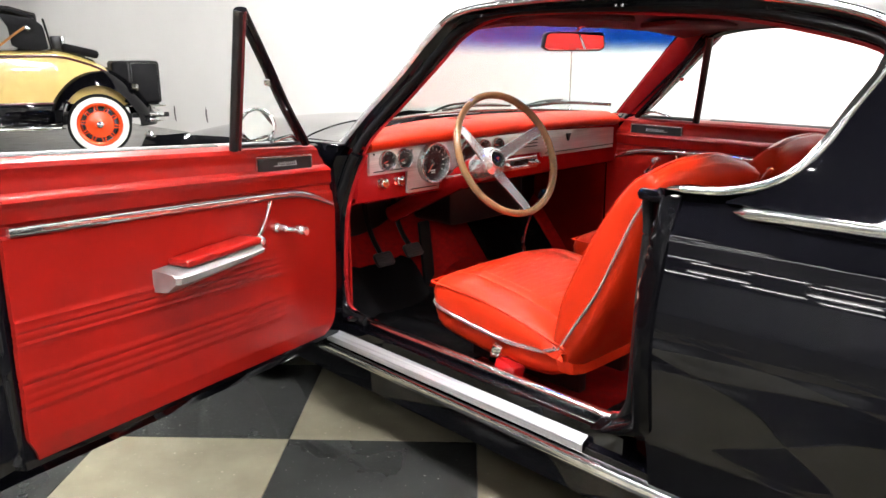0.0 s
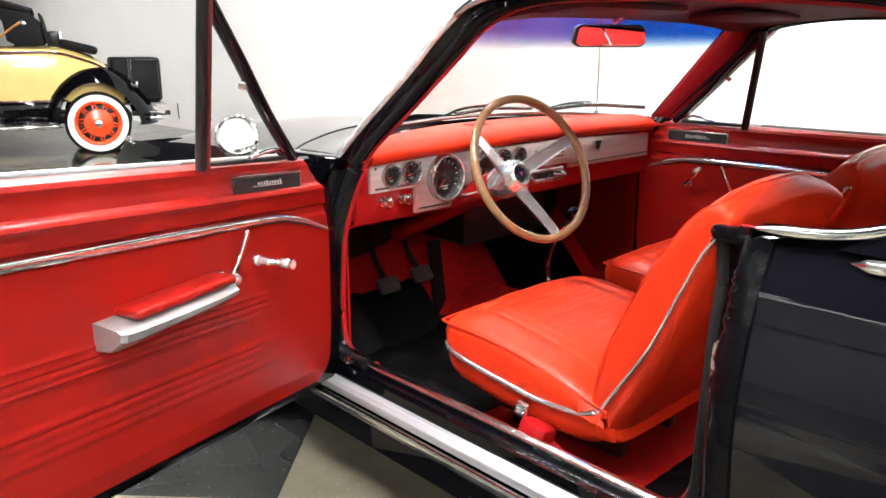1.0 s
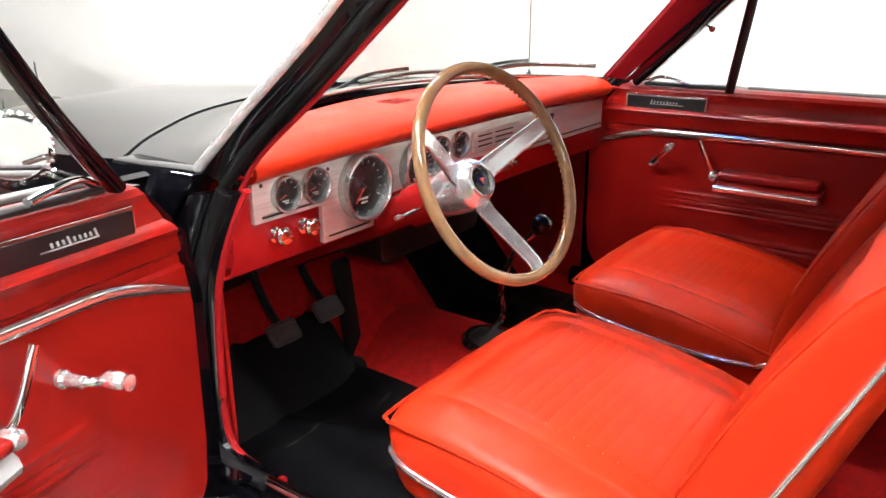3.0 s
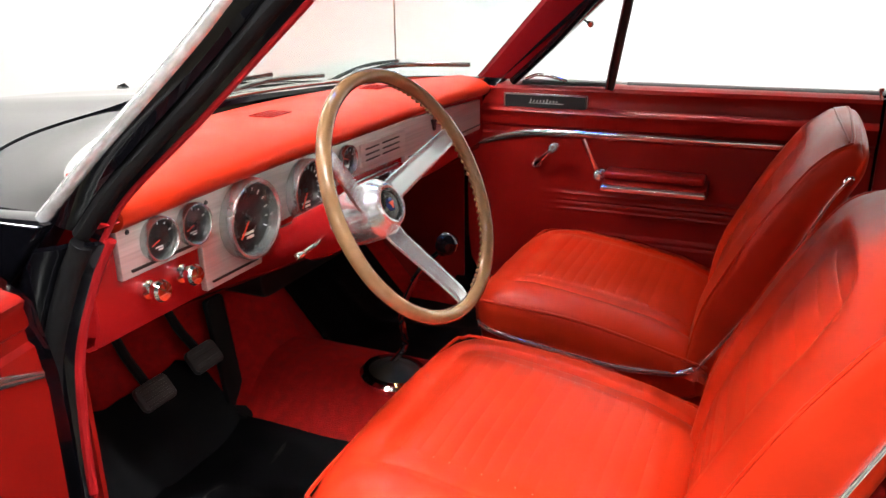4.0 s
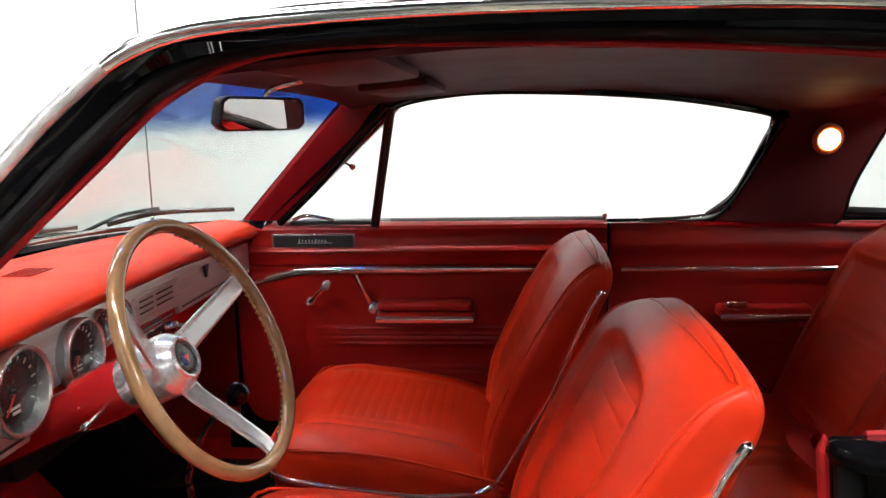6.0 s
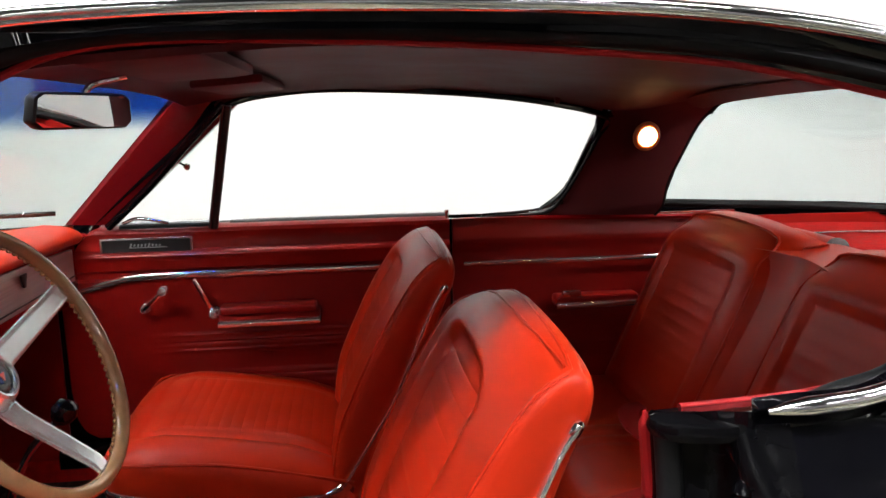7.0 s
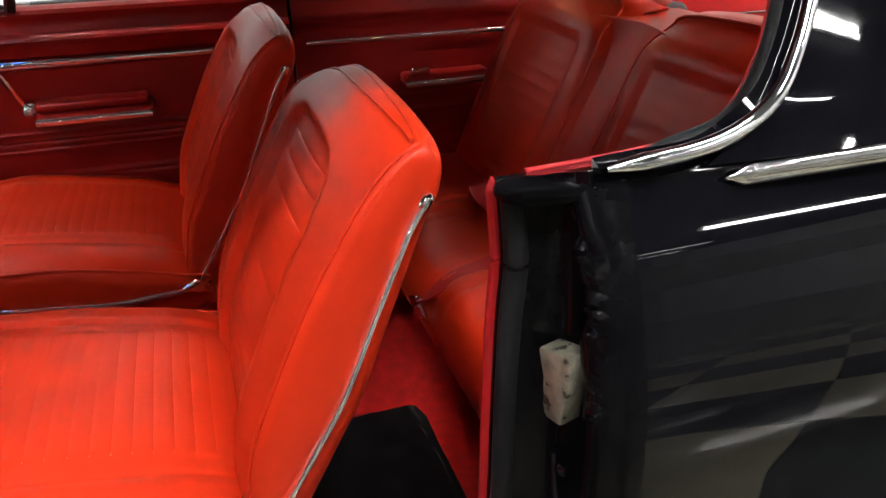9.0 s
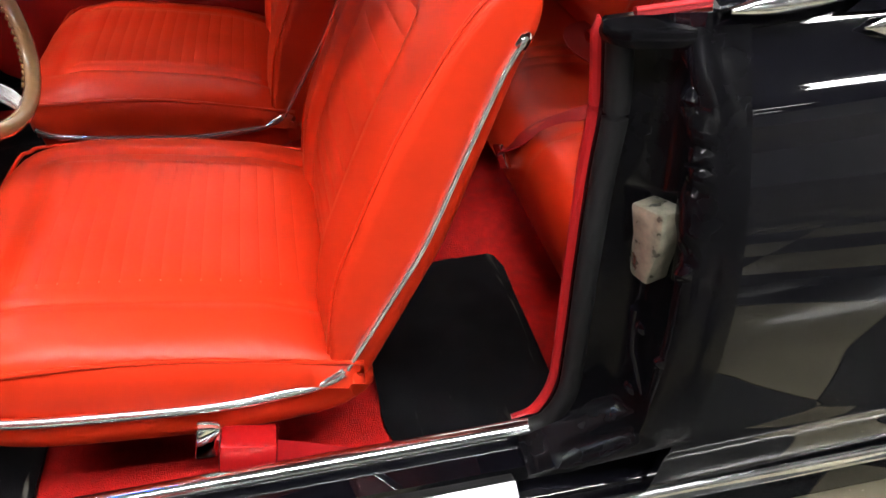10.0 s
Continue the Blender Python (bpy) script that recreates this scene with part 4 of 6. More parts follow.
        part("crank_arm", sweep(spline([(0.672, y, z), (0.660, y + (y2 - y) * 0.35, z + (z2 - z) * 0.35), (0.655, y2, z2)], 8), strip(0.013, 0.010), up=(1, 0, 0)), CHROME, crank, m=m)
        if kn:
            part("crank_boss", lathe([(0.012, 0), (0.0135, 0.004), (0.0135, 0.016), (0.008, 0.022), (0, 0.023)], (0.670, y, z), (-1, 0, 0), 16), SPOKE, crank, m=m)
        else:
            part("crank_grip", lathe([(0.008, -0.004), (0.0125, 0.004), (0.0135, 0.02), (0.009, 0.028), (0.0115, 0.036), (0, 0.038)], (0.655, y2, z2), (-1, 0, 0), 10), SPOKE, crank, m=m)
    # vent window
    a, b, c = Vector((0.702, -0.275, 0.966)), Vector((0.700, -0.543 if opened else -0.520, 0.966)), Vector((0.628, -0.578 if opened else -0.586, 1.284))
    part("vent_bar", sweep([b + Vector((0, 0, -0.01)), c], strip(0.026, 0.022), up=(1, 0, 0)), DARK, skin, "dark window division bar", m=m)
    part("vent_bar_trim", sweep([b + Vector((-0.012, 0.006, -0.01)), c + Vector((-0.012, 0.006, 0))], strip(0.004, 0.012), up=(1, 0, 0)), HEADLINER, skin, m=m)
    part("vent_frame", sweep(spline([a + Vector((0, 0.03, 0)), a.lerp(c, 0.33) + Vector((0, 0.015, 0)), a.lerp(c, 0.66) + Vector((0, 0.014, 0)), c + Vector((0, 0.006, 0.004))], 14), strip(0.022, 0.034), up=(1, 0, 0)), BLACK, skin, m=m)
    part("vent_frame_trim", sweep(spline([a + Vector((0.014, 0.03, 0)), a.lerp(c, 0.33) + Vector((0.014, 0.017, 0)), a.lerp(c, 0.66) + Vector((0.014, 0.016, 0)), c + Vector((0.014, 0.008, 0.004))], 14), strip(0.006, 0.016), up=(1, 0, 0)), CHROME, skin, m=m)
    part("vent_sill", sweep([a, b], strip(0.02, 0.012)), DARK, skin, m=m)
    pane = bmesh.new()
    sheet([[a, a.lerp(b, 0.5), b], [a.lerp(c, 0.5), a.lerp(c, 0.5).lerp(b.lerp(c, 0.5), 0.5), b.lerp(c, 0.5)], [a.lerp(c, 0.96), a.lerp(c, 0.96).lerp(b.lerp(c, 0.96), 0.5), b.lerp(c, 0.96)]], 0.004, pane)
    part("vent_glass", pane, GLASS, skin, m=m).visible_shadow = False
    part("vent_knob", lathe([(0.003, 0), (0.003, 0.02), (0.008, 0.024), (0.009, 0.032), (0, 0.036)], a.lerp(c, 0.55) + Vector((0, -0.006, -0.005)), (-0.6, -0.7, -0.3), 12), CHROME, skin, m=m)
    part("vent_latch", sweep(spline([(0.700, -0.285, 0.975), (0.690, -0.32, 0.988), (0.688, -0.36, 0.985), (0.690, -0.405, 0.974)], 10), strip(0.016, 0.010)), CHROME, skin, "chrome vent latch", m=m)
    part("lock_knob", lathe([(0.003, 0), (0.0035, 0.014), (0.007, 0.018), (0.007, 0.025), (0, 0.028)], (0.712, -1.168, 0.958), (0, 0, 1), 12), CHROME, skin, "chrome lock knob", m=m)
    part("outer_handle", sweep(spline([(0.86, -1.0, 0.80), (0.892, -1.02, 0.802), (0.895, -1.12, 0.802), (0.865, -1.145, 0.80)], 12), strip(0.012, 0.02)), CHROME, skin, m=m)
    for z in (0.52, 0.72):
        part("hinge", box((0.05, 0.03, 0.075), pose(0.772, -0.052, z), 0.005), STAINLESS, skin, "bare metal hinge", m=m)
    return skin


HINGE = Vector((0.800, -0.040, 0))
RISE = Matrix(((1, 0, 0, 0), (0, 1, 0, 0), (0, -0.075, 1, 0), (0, 0, 0, 1)))
door(None, False)
SWING = Matrix.Translation(Vector((-HINGE.x, HINGE.y, 0))) @ Matrix.Rotation(radians(-70), 4, "Z") @ RISE @ Matrix.Translation(Vector((HINGE.x, -HINGE.y, 0)))
left_door = door(SWING @ FLIP, True)
AIM = Vector((-0.42, -0.90, 0.10)).normalized()
mc = Vector((-1.000, -0.020, 1.019))
housing = part("door_mirror", lathe([(0, -0.042), (0.028, -0.039), (0.045, -0.022), (0.0505, 0.0), (0.0505, 0.006), (0.0445, 0.007), (0.0445, 0.003)], mc, AIM, 40), CHROME, left_door, "round chrome door mirror with scalloped rim")
part("mirror_glass", lathe([(0, 0.004), (0.045, 0.004), (0.045, 0.002), (0, 0.002)], mc, AIM, 40), MIRROR, housing)
rim = bmesh.new()
u0, v0 = AIM.orthogonal().normalized(), AIM.cross(AIM.orthogonal().normalized())
for k in range(26):
    a = 2 * math.pi * k / 26
    lathe([(0.006, -0.004), (0.006, 0.004), (0, 0.007)], mc + (u0 * math.cos(a) + v0 * math.sin(a)) * 0.0495, AIM, 6, rim)
part("scalloped_rim", rim, CHROME, housing)
part("mirror_stalk", tube(spline([mc + Vector((0.03, 0.02, -0.035)), mc + Vector((0.06, 0.0, -0.05)), mc + Vector((0.085, -0.06, -0.062))], 8), 0.008, 8), CHROME, housing)

# ---- dashboard ----
DASH = [(p.y, p.z) for p in spline([(0, 0.165, 0.972), (0, 0.10, 0.986), (0, 0.0, 0.993), (0, -0.09, 0.993), (0, -0.138, 0.989), (0, -0.170, 0.980), (0, -0.188, 0.967), (0, -0.190, 0.954), (0, -0.182, 0.944), (0, -0.168, 0.938), (0, -0.150, 0.937)], 40)]


def dash_point(x, y, z):
    """The padded top bends with the windshield towards its ends."""
    f = max(0, y + 0.1) / 0.265
    return (x, y - 0.30 * f * abs(x / 0.70) ** 2.2, z - 0.012 * abs(x / 0.7) ** 3)


dash = part("dashboard", sheet([[dash_point(x, y, z) for x in np.linspace(-0.704, 0.655, 50)] for y, z in DASH], -0.02), VINYL, car, "padded red dashboard top")
part("dash_face", sheet([[(x, y, z) for x in np.linspace(-0.735, 0.70, 30)] for y, z in ((-0.150, 0.942), (-0.152, 0.90), (-0.152, 0.80), (-0.140, 0.765), (-0.120, 0.755), (-0.10, 0.765))], -0.006), RED_PAINT, dash, "red painted lower dashboard")
for m, x0 in ((FLIP, 0.705), (None, 0.688)):
    part("dash_end", prism([(-0.14, 0.958), (-0.18, 0.952), (-0.195, 0.946), (-0.15, 0.93), (-0.145, 0.78), (0.02, 0.755), (0.10, 0.80), (0.02, 0.90)], 0.03, Matrix(((0, 0, 1, x0), (1, 0, 0, 0), (0, 1, 0, 0), (0, 0, 0, 1))), 0.006), RED_PAINT, dash, m=m)
for sx in (-0.165, 0.265):
    grille = bmesh.new()
    for k in range(5):
        box((0.066 if k % 2 == 0 else 0.045, 0.004, 0.003), pose(sx, -0.062 + 0.012 * k, 0.9945), 0.001, grille)
    for k in (-1, 1):
        box((0.004, 0.052, 0.004), pose(sx + k * 0.033, -0.038, 0.994), 0.001, grille)
    part("defroster_grille", grille, PANEL, dash, "red slotted dash grille")

PLATE = [(-0.694, 0.934), (-0.694, 0.852), (-0.534, 0.852), (-0.534, 0.777), (-0.392, 0.777), (-0.385, 0.83), (-0.30, 0.835), (-0.10, 0.856), (0.17, 0.852), (0.17, 0.834), (0.655, 0.832), (0.655, 0.916), (0.16, 0.934)]
panel = part("instrument_panel", prism(PLATE, 0.012, XZ @ pose(0, 0, 0.150), 0.002), BRUSHED, car, "brushed silver instrument panel")
YF = -0.163


def dial(name, x, z, r, depth=0.012, needle=None, ticks=12, words=True, start=210, span=240):
    """A round dial in a bright bezel: black face, marks, a pointer."""
    g = part(name, lathe([(r * 1.14, 0), (r * 1.15, depth * 0.7), (r * 1.11, depth), (r * 1.04, depth * 1.02), (r * 0.99, depth * 0.9), (r * 0.96, 0.003)], (x, YF, z), (0, -1, 0), 48), BEZEL_METAL, car, "round dial with a bright bezel")
    part("face", lathe([(r * 0.97, 0.0), (r * 0.97, 0.0035), (0, 0.0035)], (x, YF, z), (0, -1, 0), 40), DIAL, g, "black dial face")
    marks = bmesh.new()
    for k in range(ticks):
        a = radians(start - span * k / (ticks - 1))
        box((r * (0.15 if k % 2 == 0 else 0.09), 0.0012, r * 0.030), pose(x + math.cos(a) * r * 0.82, YF - 0.0042, z + math.sin(a) * r * 0.80, 0, -math.degrees(a), 0), 0, marks)
    if words:
        for dx, dz, w in ((-0.25, -0.42, 0.5), (0.05, -0.55, 0.3)):
            box((r * w, 0.001, r * 0.07), pose(x + dx * r * 0.3, YF - 0.0042, z + dz * r), 0, marks)
    part("dial_scale", marks, WHITE_MARK, g, "white dial marks")
    if needle is not None:
        a = radians(needle)
        part("needle", box((r * 0.66, 0.0018, r * 0.035), pose(x + math.cos(a) * r * 0.30, YF - 0.0065, z + math.sin(a) * r * 0.36, 0, -needle, 0), 0), NEEDLE, g, "orange pointer")
        part("hub", lathe([(r * 0.09, 0), (r * 0.08, 0.006), (0, 0.007)], (x, YF - 0.003, z), (0, -1, 0), 14), DIAL, g)
    return g


for x, z in ((-0.624, 0.894), (-0.552, 0.895)):
    dial("small_gauge", x, z, 0.029, 0.013, needle=200, ticks=5, start=160, span=140)
dial("speedometer", -0.424, 0.868, 0.060, 0.024, needle=228, ticks=13)
dial("tachometer", -0.250, 0.872, 0.053, 0.022, needle=235, ticks=17)
for x in (-0.172, -0.098):
    dial("small_gauge", x, 0.898, 0.027, 0.012, needle=160, ticks=5, start=160, span=140)
vent = part("heater_control_panel", prism(rounded(0.205, 0.048, 0.004), 0.006, XZ @ pose(0.060, 0.893, 0.162), 0.002), BRUSHED, car, "silver heater control panel with dark slots")
for dx, w in ((-0.055, 0.06), (0.03, 0.08)):
    for dz in (-0.012, 0.0, 0.012):
        part("slot_bar", box((w, 0.004, 0.004), pose(0.060 + dx, -0.1675, 0.893 + dz), 0.001), DARK, vent)
radio = part("radio", prism(rounded(0.205, 0.046, 0.004), 0.014, XZ @ pose(0.035, 0.820, 0.150), 0.003), STAINLESS, car, "chrome faced car radio")
part("dial_window", prism(rounded(0.10, 0.020, 0.002), 0.003, XZ @ pose(0.03, 0.824, 0.164)), DIAL, radio)
for k in range(5):
    part("push_button", box((0.016, 0.008, 0.008), pose(-0.012 + 0.021 * k, -0.168, 0.806), 0.001), CHROME, radio)
for dx in (-0.085, 0.085):
    part("radio_knob", lathe([(0.012, 0), (0.011, 0.014), (0.007, 0.016), (0.006, 0.026), (0, 0.027)], (0.035 + dx, -0.164, 0.818), (0, -1, 0), 16), CHROME, radio)
part("panel_groove", box((0.47, 0.003, 0.003), pose(0.42, -0.1635, 0.846)), DARK, panel)
part("panel_groove", box((0.135, 0.003, 0.004), pose(-0.610, -0.1635, 0.862)), DARK, panel)
part("panel_groove", box((0.115, 0.003, 0.003), pose(-0.463, -0.1635, 0.789)), DARK, panel)
part("glovebox_lock", prism([(-0.016, 0.014), (0.016, 0.014), (0.008, -0.004), (0.004, -0.016), (-0.004, -0.016), (-0.008, -0.004)], 0.006, XZ @ pose(0.330, 0.900, 0.162), 0.0015), DARK, panel, "black glovebox emblem")
for x, z in ((-0.650, 0.824), (-0.582, 0.824)):
    kn = part("dash_knob", lathe([(0.014, 0), (0.014, 0.010), (0.007, 0.012), (0.007, 0.020), (0.0150, 0.024), (0.0165, 0.034), (0.0135, 0.039), (0.007, 0.0405), (0, 0.041)], (x, -0.152, z), (0, -1, 0.06), 20), CHROME, dash, "chrome pull knob")
for x in (-0.675, -0.515):
    part("panel_screw", lathe([(0.004, 0), (0.003, 0.002), (0, 0.0022)], (x, -0.162, 0.918), (0, -1, 0), 8), DARK, panel)
part("ignition_lock", lathe([(0.016, 0), (0.016, 0.006), (0.010, 0.010), (0, 0.011)], (-0.285, -0.150, 0.795), (0, -1, 0), 18), CHROME, dash)
part("map_lamp", lathe([(0.016, 0), (0.015, 0.010), (0, 0.013)], (-0.085, -0.06, 0.775), (0, -0.6, -0.8), 16), LENS, dash, "small lit lamp below the dash")
under = part("heater_box", prism(rounded(0.44, 0.20, 0.03), 0.22, pose(0.10, 0.28, 0.66, 90, 0, 0), 0.01), DARK, car, "black heater box below the dash")
part("under_dash", box((1.34, 0.40, 0.02), pose(0, 0.09, 0.775), 0.005), DARK, dash)

# steering column and wheel
WC, TILTW = Vector((-0.361, -0.446, 0.920)), radians(25)
YAWW = -0.092
NW = Vector((math.sin(YAWW) * math.cos(TILTW), -math.cos(YAWW) * math.cos(TILTW), math.sin(TILTW)))
UW = Vector((0, 0, 1)).cross(NW).normalized()
VW = NW.cross(UW)


def on_wheel(r, a, h):
    """A point of the steering wheel: radius, angle in degrees, height towards the driver."""
    return WC + (UW * math.cos(radians(a)) + VW * math.sin(radians(a))) * r + NW * h


wheel = part("steering_wheel", sweep([on_wheel(0.197, 4 * k, 0) for k in range(90)], circle(0.0115, 12), up=NW, closed=True), WOOD, car, "woodgrain rim steering wheel with chrome spokes")
grip = lathe([(0.0025, -0.004), (0.0052, 0.0), (0.0025, 0.004)], (0, 0, 0), NW, 8)
first_grip = part("finger_grip", grip, WOOD, wheel)
for k in range(40):
    g = first_grip if k == 0 else new("finger_grip", first_grip.data)
    g.parent, g.location = wheel, on_wheel(0.1893, -70 + 140 * k / 39, -0.007)
for a in (22, -84, 149):
    spoke = bmesh.new()
    pts = [on_wheel(0.030, a, -0.075), on_wheel(0.06, a, -0.066), on_wheel(0.12, a, -0.034), on_wheel(0.172, a, -0.008), on_wheel(0.190, a, -0.004)]
    sweep(pts, [(-0.023, -0.003), (0.023, -0.003), (0.022, 0.002), (0.012, 0.004), (0.0, 0.0015), (-0.012, 0.004), (-0.022, 0.002)], spoke, up=NW, taper=lambda u: 1 - 0.35 * u)
    part("spoke", spoke, SPOKE, wheel, "polished spoke")
hub = part("wheel_hub", lathe([(0.034, -0.165), (0.044, -0.150), (0.0485, -0.122), (0.0495, -0.082), (0.0480, -0.070), (0.0460, -0.066), (0.0380, -0.056), (0.0350, -0.050), (0.0310, -0.047), (0.0275, -0.048), (0.0260, -0.056), (0, -0.057)], WC, NW, 48), SPOKE, wheel, "polished bell-shaped hub with a coloured badge", angle=25)
part("hub_centre", lathe([(0.0255, -0.056), (0.023, -0.0525), (0.016, -0.0515), (0, -0.0515)], WC, NW, 32), DIAL, hub, "black centre cap")
part("badge", lathe([(0.012, -0.0520), (0.011, -0.0498), (0, -0.0490)], WC, NW, 24), BLUE_BADGE, hub, "dark blue emblem")
part("badge_wing", prism([(-0.006, 0.004), (0.006, 0.004), (0.002, -0.002), (0, -0.007), (-0.002, -0.002)], 0.002, Matrix.Translation(WC - NW * 0.0498) @ Matrix((UW, VW, NW)).transposed().to_4x4()), NEEDLE, hub)
AXIS0 = WC - NW * 0.15
part("steering_column", tube([AXIS0, AXIS0 - NW * 0.55], 0.036, 20), RED_PAINT, car, "red steering column")
part("column_collar", lathe([(0.044, -0.09), (0.046, -0.03), (0.044, 0.0), (0.03, 0.002)], AXIS0, NW, 28), RED_PAINT, car)
for (dx, dz, tip) in ((-1, 0.15, "turn_signal_lever"),):
    p = AXIS0 - NW * 0.03
    lv = part(tip, tube([p, p + UW * dx * 0.075 + NW * 0.02 + VW * -0.012, p + UW * dx * 0.135 + NW * 0.035 + VW * -0.018], 0.0035, 8), CHROME, car, "thin chrome turn signal lever")
    part("tip", lathe([(0.004, -0.012), (0.006, 0), (0.005, 0.010), (0, 0.013)], p + UW * dx * 0.14 + NW * 0.036 + VW * -0.018, UW * dx + NW * 0.2, 12), CHROME, lv)

# shifter
sb = Vector((-0.030, -0.215, 0.398))
shifter = part("gear_lever", tube(spline([sb + Vector((0, 0, 0.02)), sb + Vector((0.0, -0.035, 0.075)), sb + Vector((-0.002, -0.03, 0.15)), sb + Vector((-0.030, -0.085, 0.260)), sb + Vector((-0.045, -0.145, 0.322))], 24), 0.0075, 10), CHROME, car, "bent chrome gear lever")
part("knob", lathe([(0.010, -0.022), (0.020, -0.010), (0.0235, 0.004), (0.019, 0.018), (0.010, 0.023), (0, 0.024)], sb + Vector((-0.046, -0.157, 0.338)), (-0.06, -0.5, 0.86), 28), BLACK, shifter, "glossy black ball knob")
part("shift_boot", lathe([(0.062, 0.0), (0.058, 0.008), (0.045, 0.013), (0.030, 0.020), (0.014, 0.030), (0.010, 0.032)], sb + Vector((0, -0.005, -0.005)), (0, -0.12, 1), 24), DARK, shifter, "black rubber boot")
part("boot_ring", lathe([(0.078, -0.004), (0.080, 0.004), (0.072, 0.012), (0.060, 0.013), (0.060, 0.004)], sb + Vector((0, -0.005, -0.008)), (0, -0.12, 1), 32), CHROME, shifter, "chrome boot ring")

# pedals
for x, z, name in ((-0.418, 0.470, "clutch_pedal"), (-0.272, 0.480, "brake_pedal")):
    ped = part(name, tube(spline([(x + 0.02, 0.25, 0.74), (x + 0.012, 0.235, 0.64), (x + 0.004, 0.185, 0.55), (x, 0.125, z + 0.015)], 12), 0.010, 8), RUBBER, car, "black pedal arm")
    part("pad", prism(rounded(0.085, 0.055, 0.012), 0.014, pose(x, 0.115, z, 52, 0, 0), 0.004), PEDAL, ped, "worn grey rubber pedal pad")
    for k in range(4):
        part("tread_rib", box((0.066, 0.005, 0.003), pose(x, 0.115, z, 52, 0, 0) @ pose(0, -0.018 + 0.012 * k, 0.015), 0.001), PEDAL, ped)
gas = part("accelerator_pedal", prism(rounded(0.056, 0.30, 0.010), 0.016, pose(-0.168, 0.150, 0.425, 82, 0, 0), 0.004), RUBBER, car, "tall black accelerator pedal")
part("foot", box((0.095, 0.06, 0.035), pose(-0.150, 0.105, 0.292, 20), 0.010), RUBBER, gas)

# ---- front seats ----
def pleats(first, last, n):
    """Stations of n embossed lines, each with a narrow groove."""
    marks = [first + (last - first) * k / (n - 1) for k in range(n)]
    out = []
    for c in marks:
        out += [(c - 0.0060, 0.0), (c - 0.0025, 0.8), (c, 1.0), (c + 0.0025, 0.8), (c + 0.0060, 0.0)]
    return out


CUSHION_LINES = pleats(0.20, 0.86, 15)
BACK_LINES = pleats(0.10, 0.56, 11)


def stations(lines, n):
    """Even stations together with those of the pressed lines."""
    grooves = dict(lines)
    even = [k / n for k in range(n + 1) if all(abs(k / n - c) > 0.0065 for c in grooves)]
    return [(v, grooves.get(v, 0.0)) for v in sorted(even + list(grooves))]


def settle(v):
    """How the cushion rises at its front and sinks towards the backrest."""
    return lerp([(0, 0.012), (0.228, 0.017), (0.5, 0.002), (0.757, -0.016), (0.916, -0.038), (1, -0.047)], v)


def cushion_top(u, v, line=0.0):
    """Height of a seat cushion: u across from -1 to 1, v from front 0 to back 1."""
    e = (1 - abs(u) ** 7) * (1 - (1 - v) ** 9) * (1 - v ** 14)
    z = 0.046 * max(e, 0) ** 0.45 + 0.005 * (1 - u * u) * math.sin(math.pi * min(1, v * 0.9 + 0.1)) - 0.035 * v ** 1.3
    edge = max(abs(u) / 0.68, abs(v - 0.53) / 0.40)
    z -= 0.0085 * math.exp(-((edge - 1) / 0.04) ** 2)
    z -= 0.0040 * math.exp(-((edge - 0.88) / 0.022) ** 2)
    z += 0.0035 * noise.noise((u * 2.3, v * 2.6, 1.7)) * (1 - abs(u) ** 6)
    inside = (1 - smooth(0.52, 0.58, abs(u)))
    return settle(v) + z - 0.0009 * line * inside


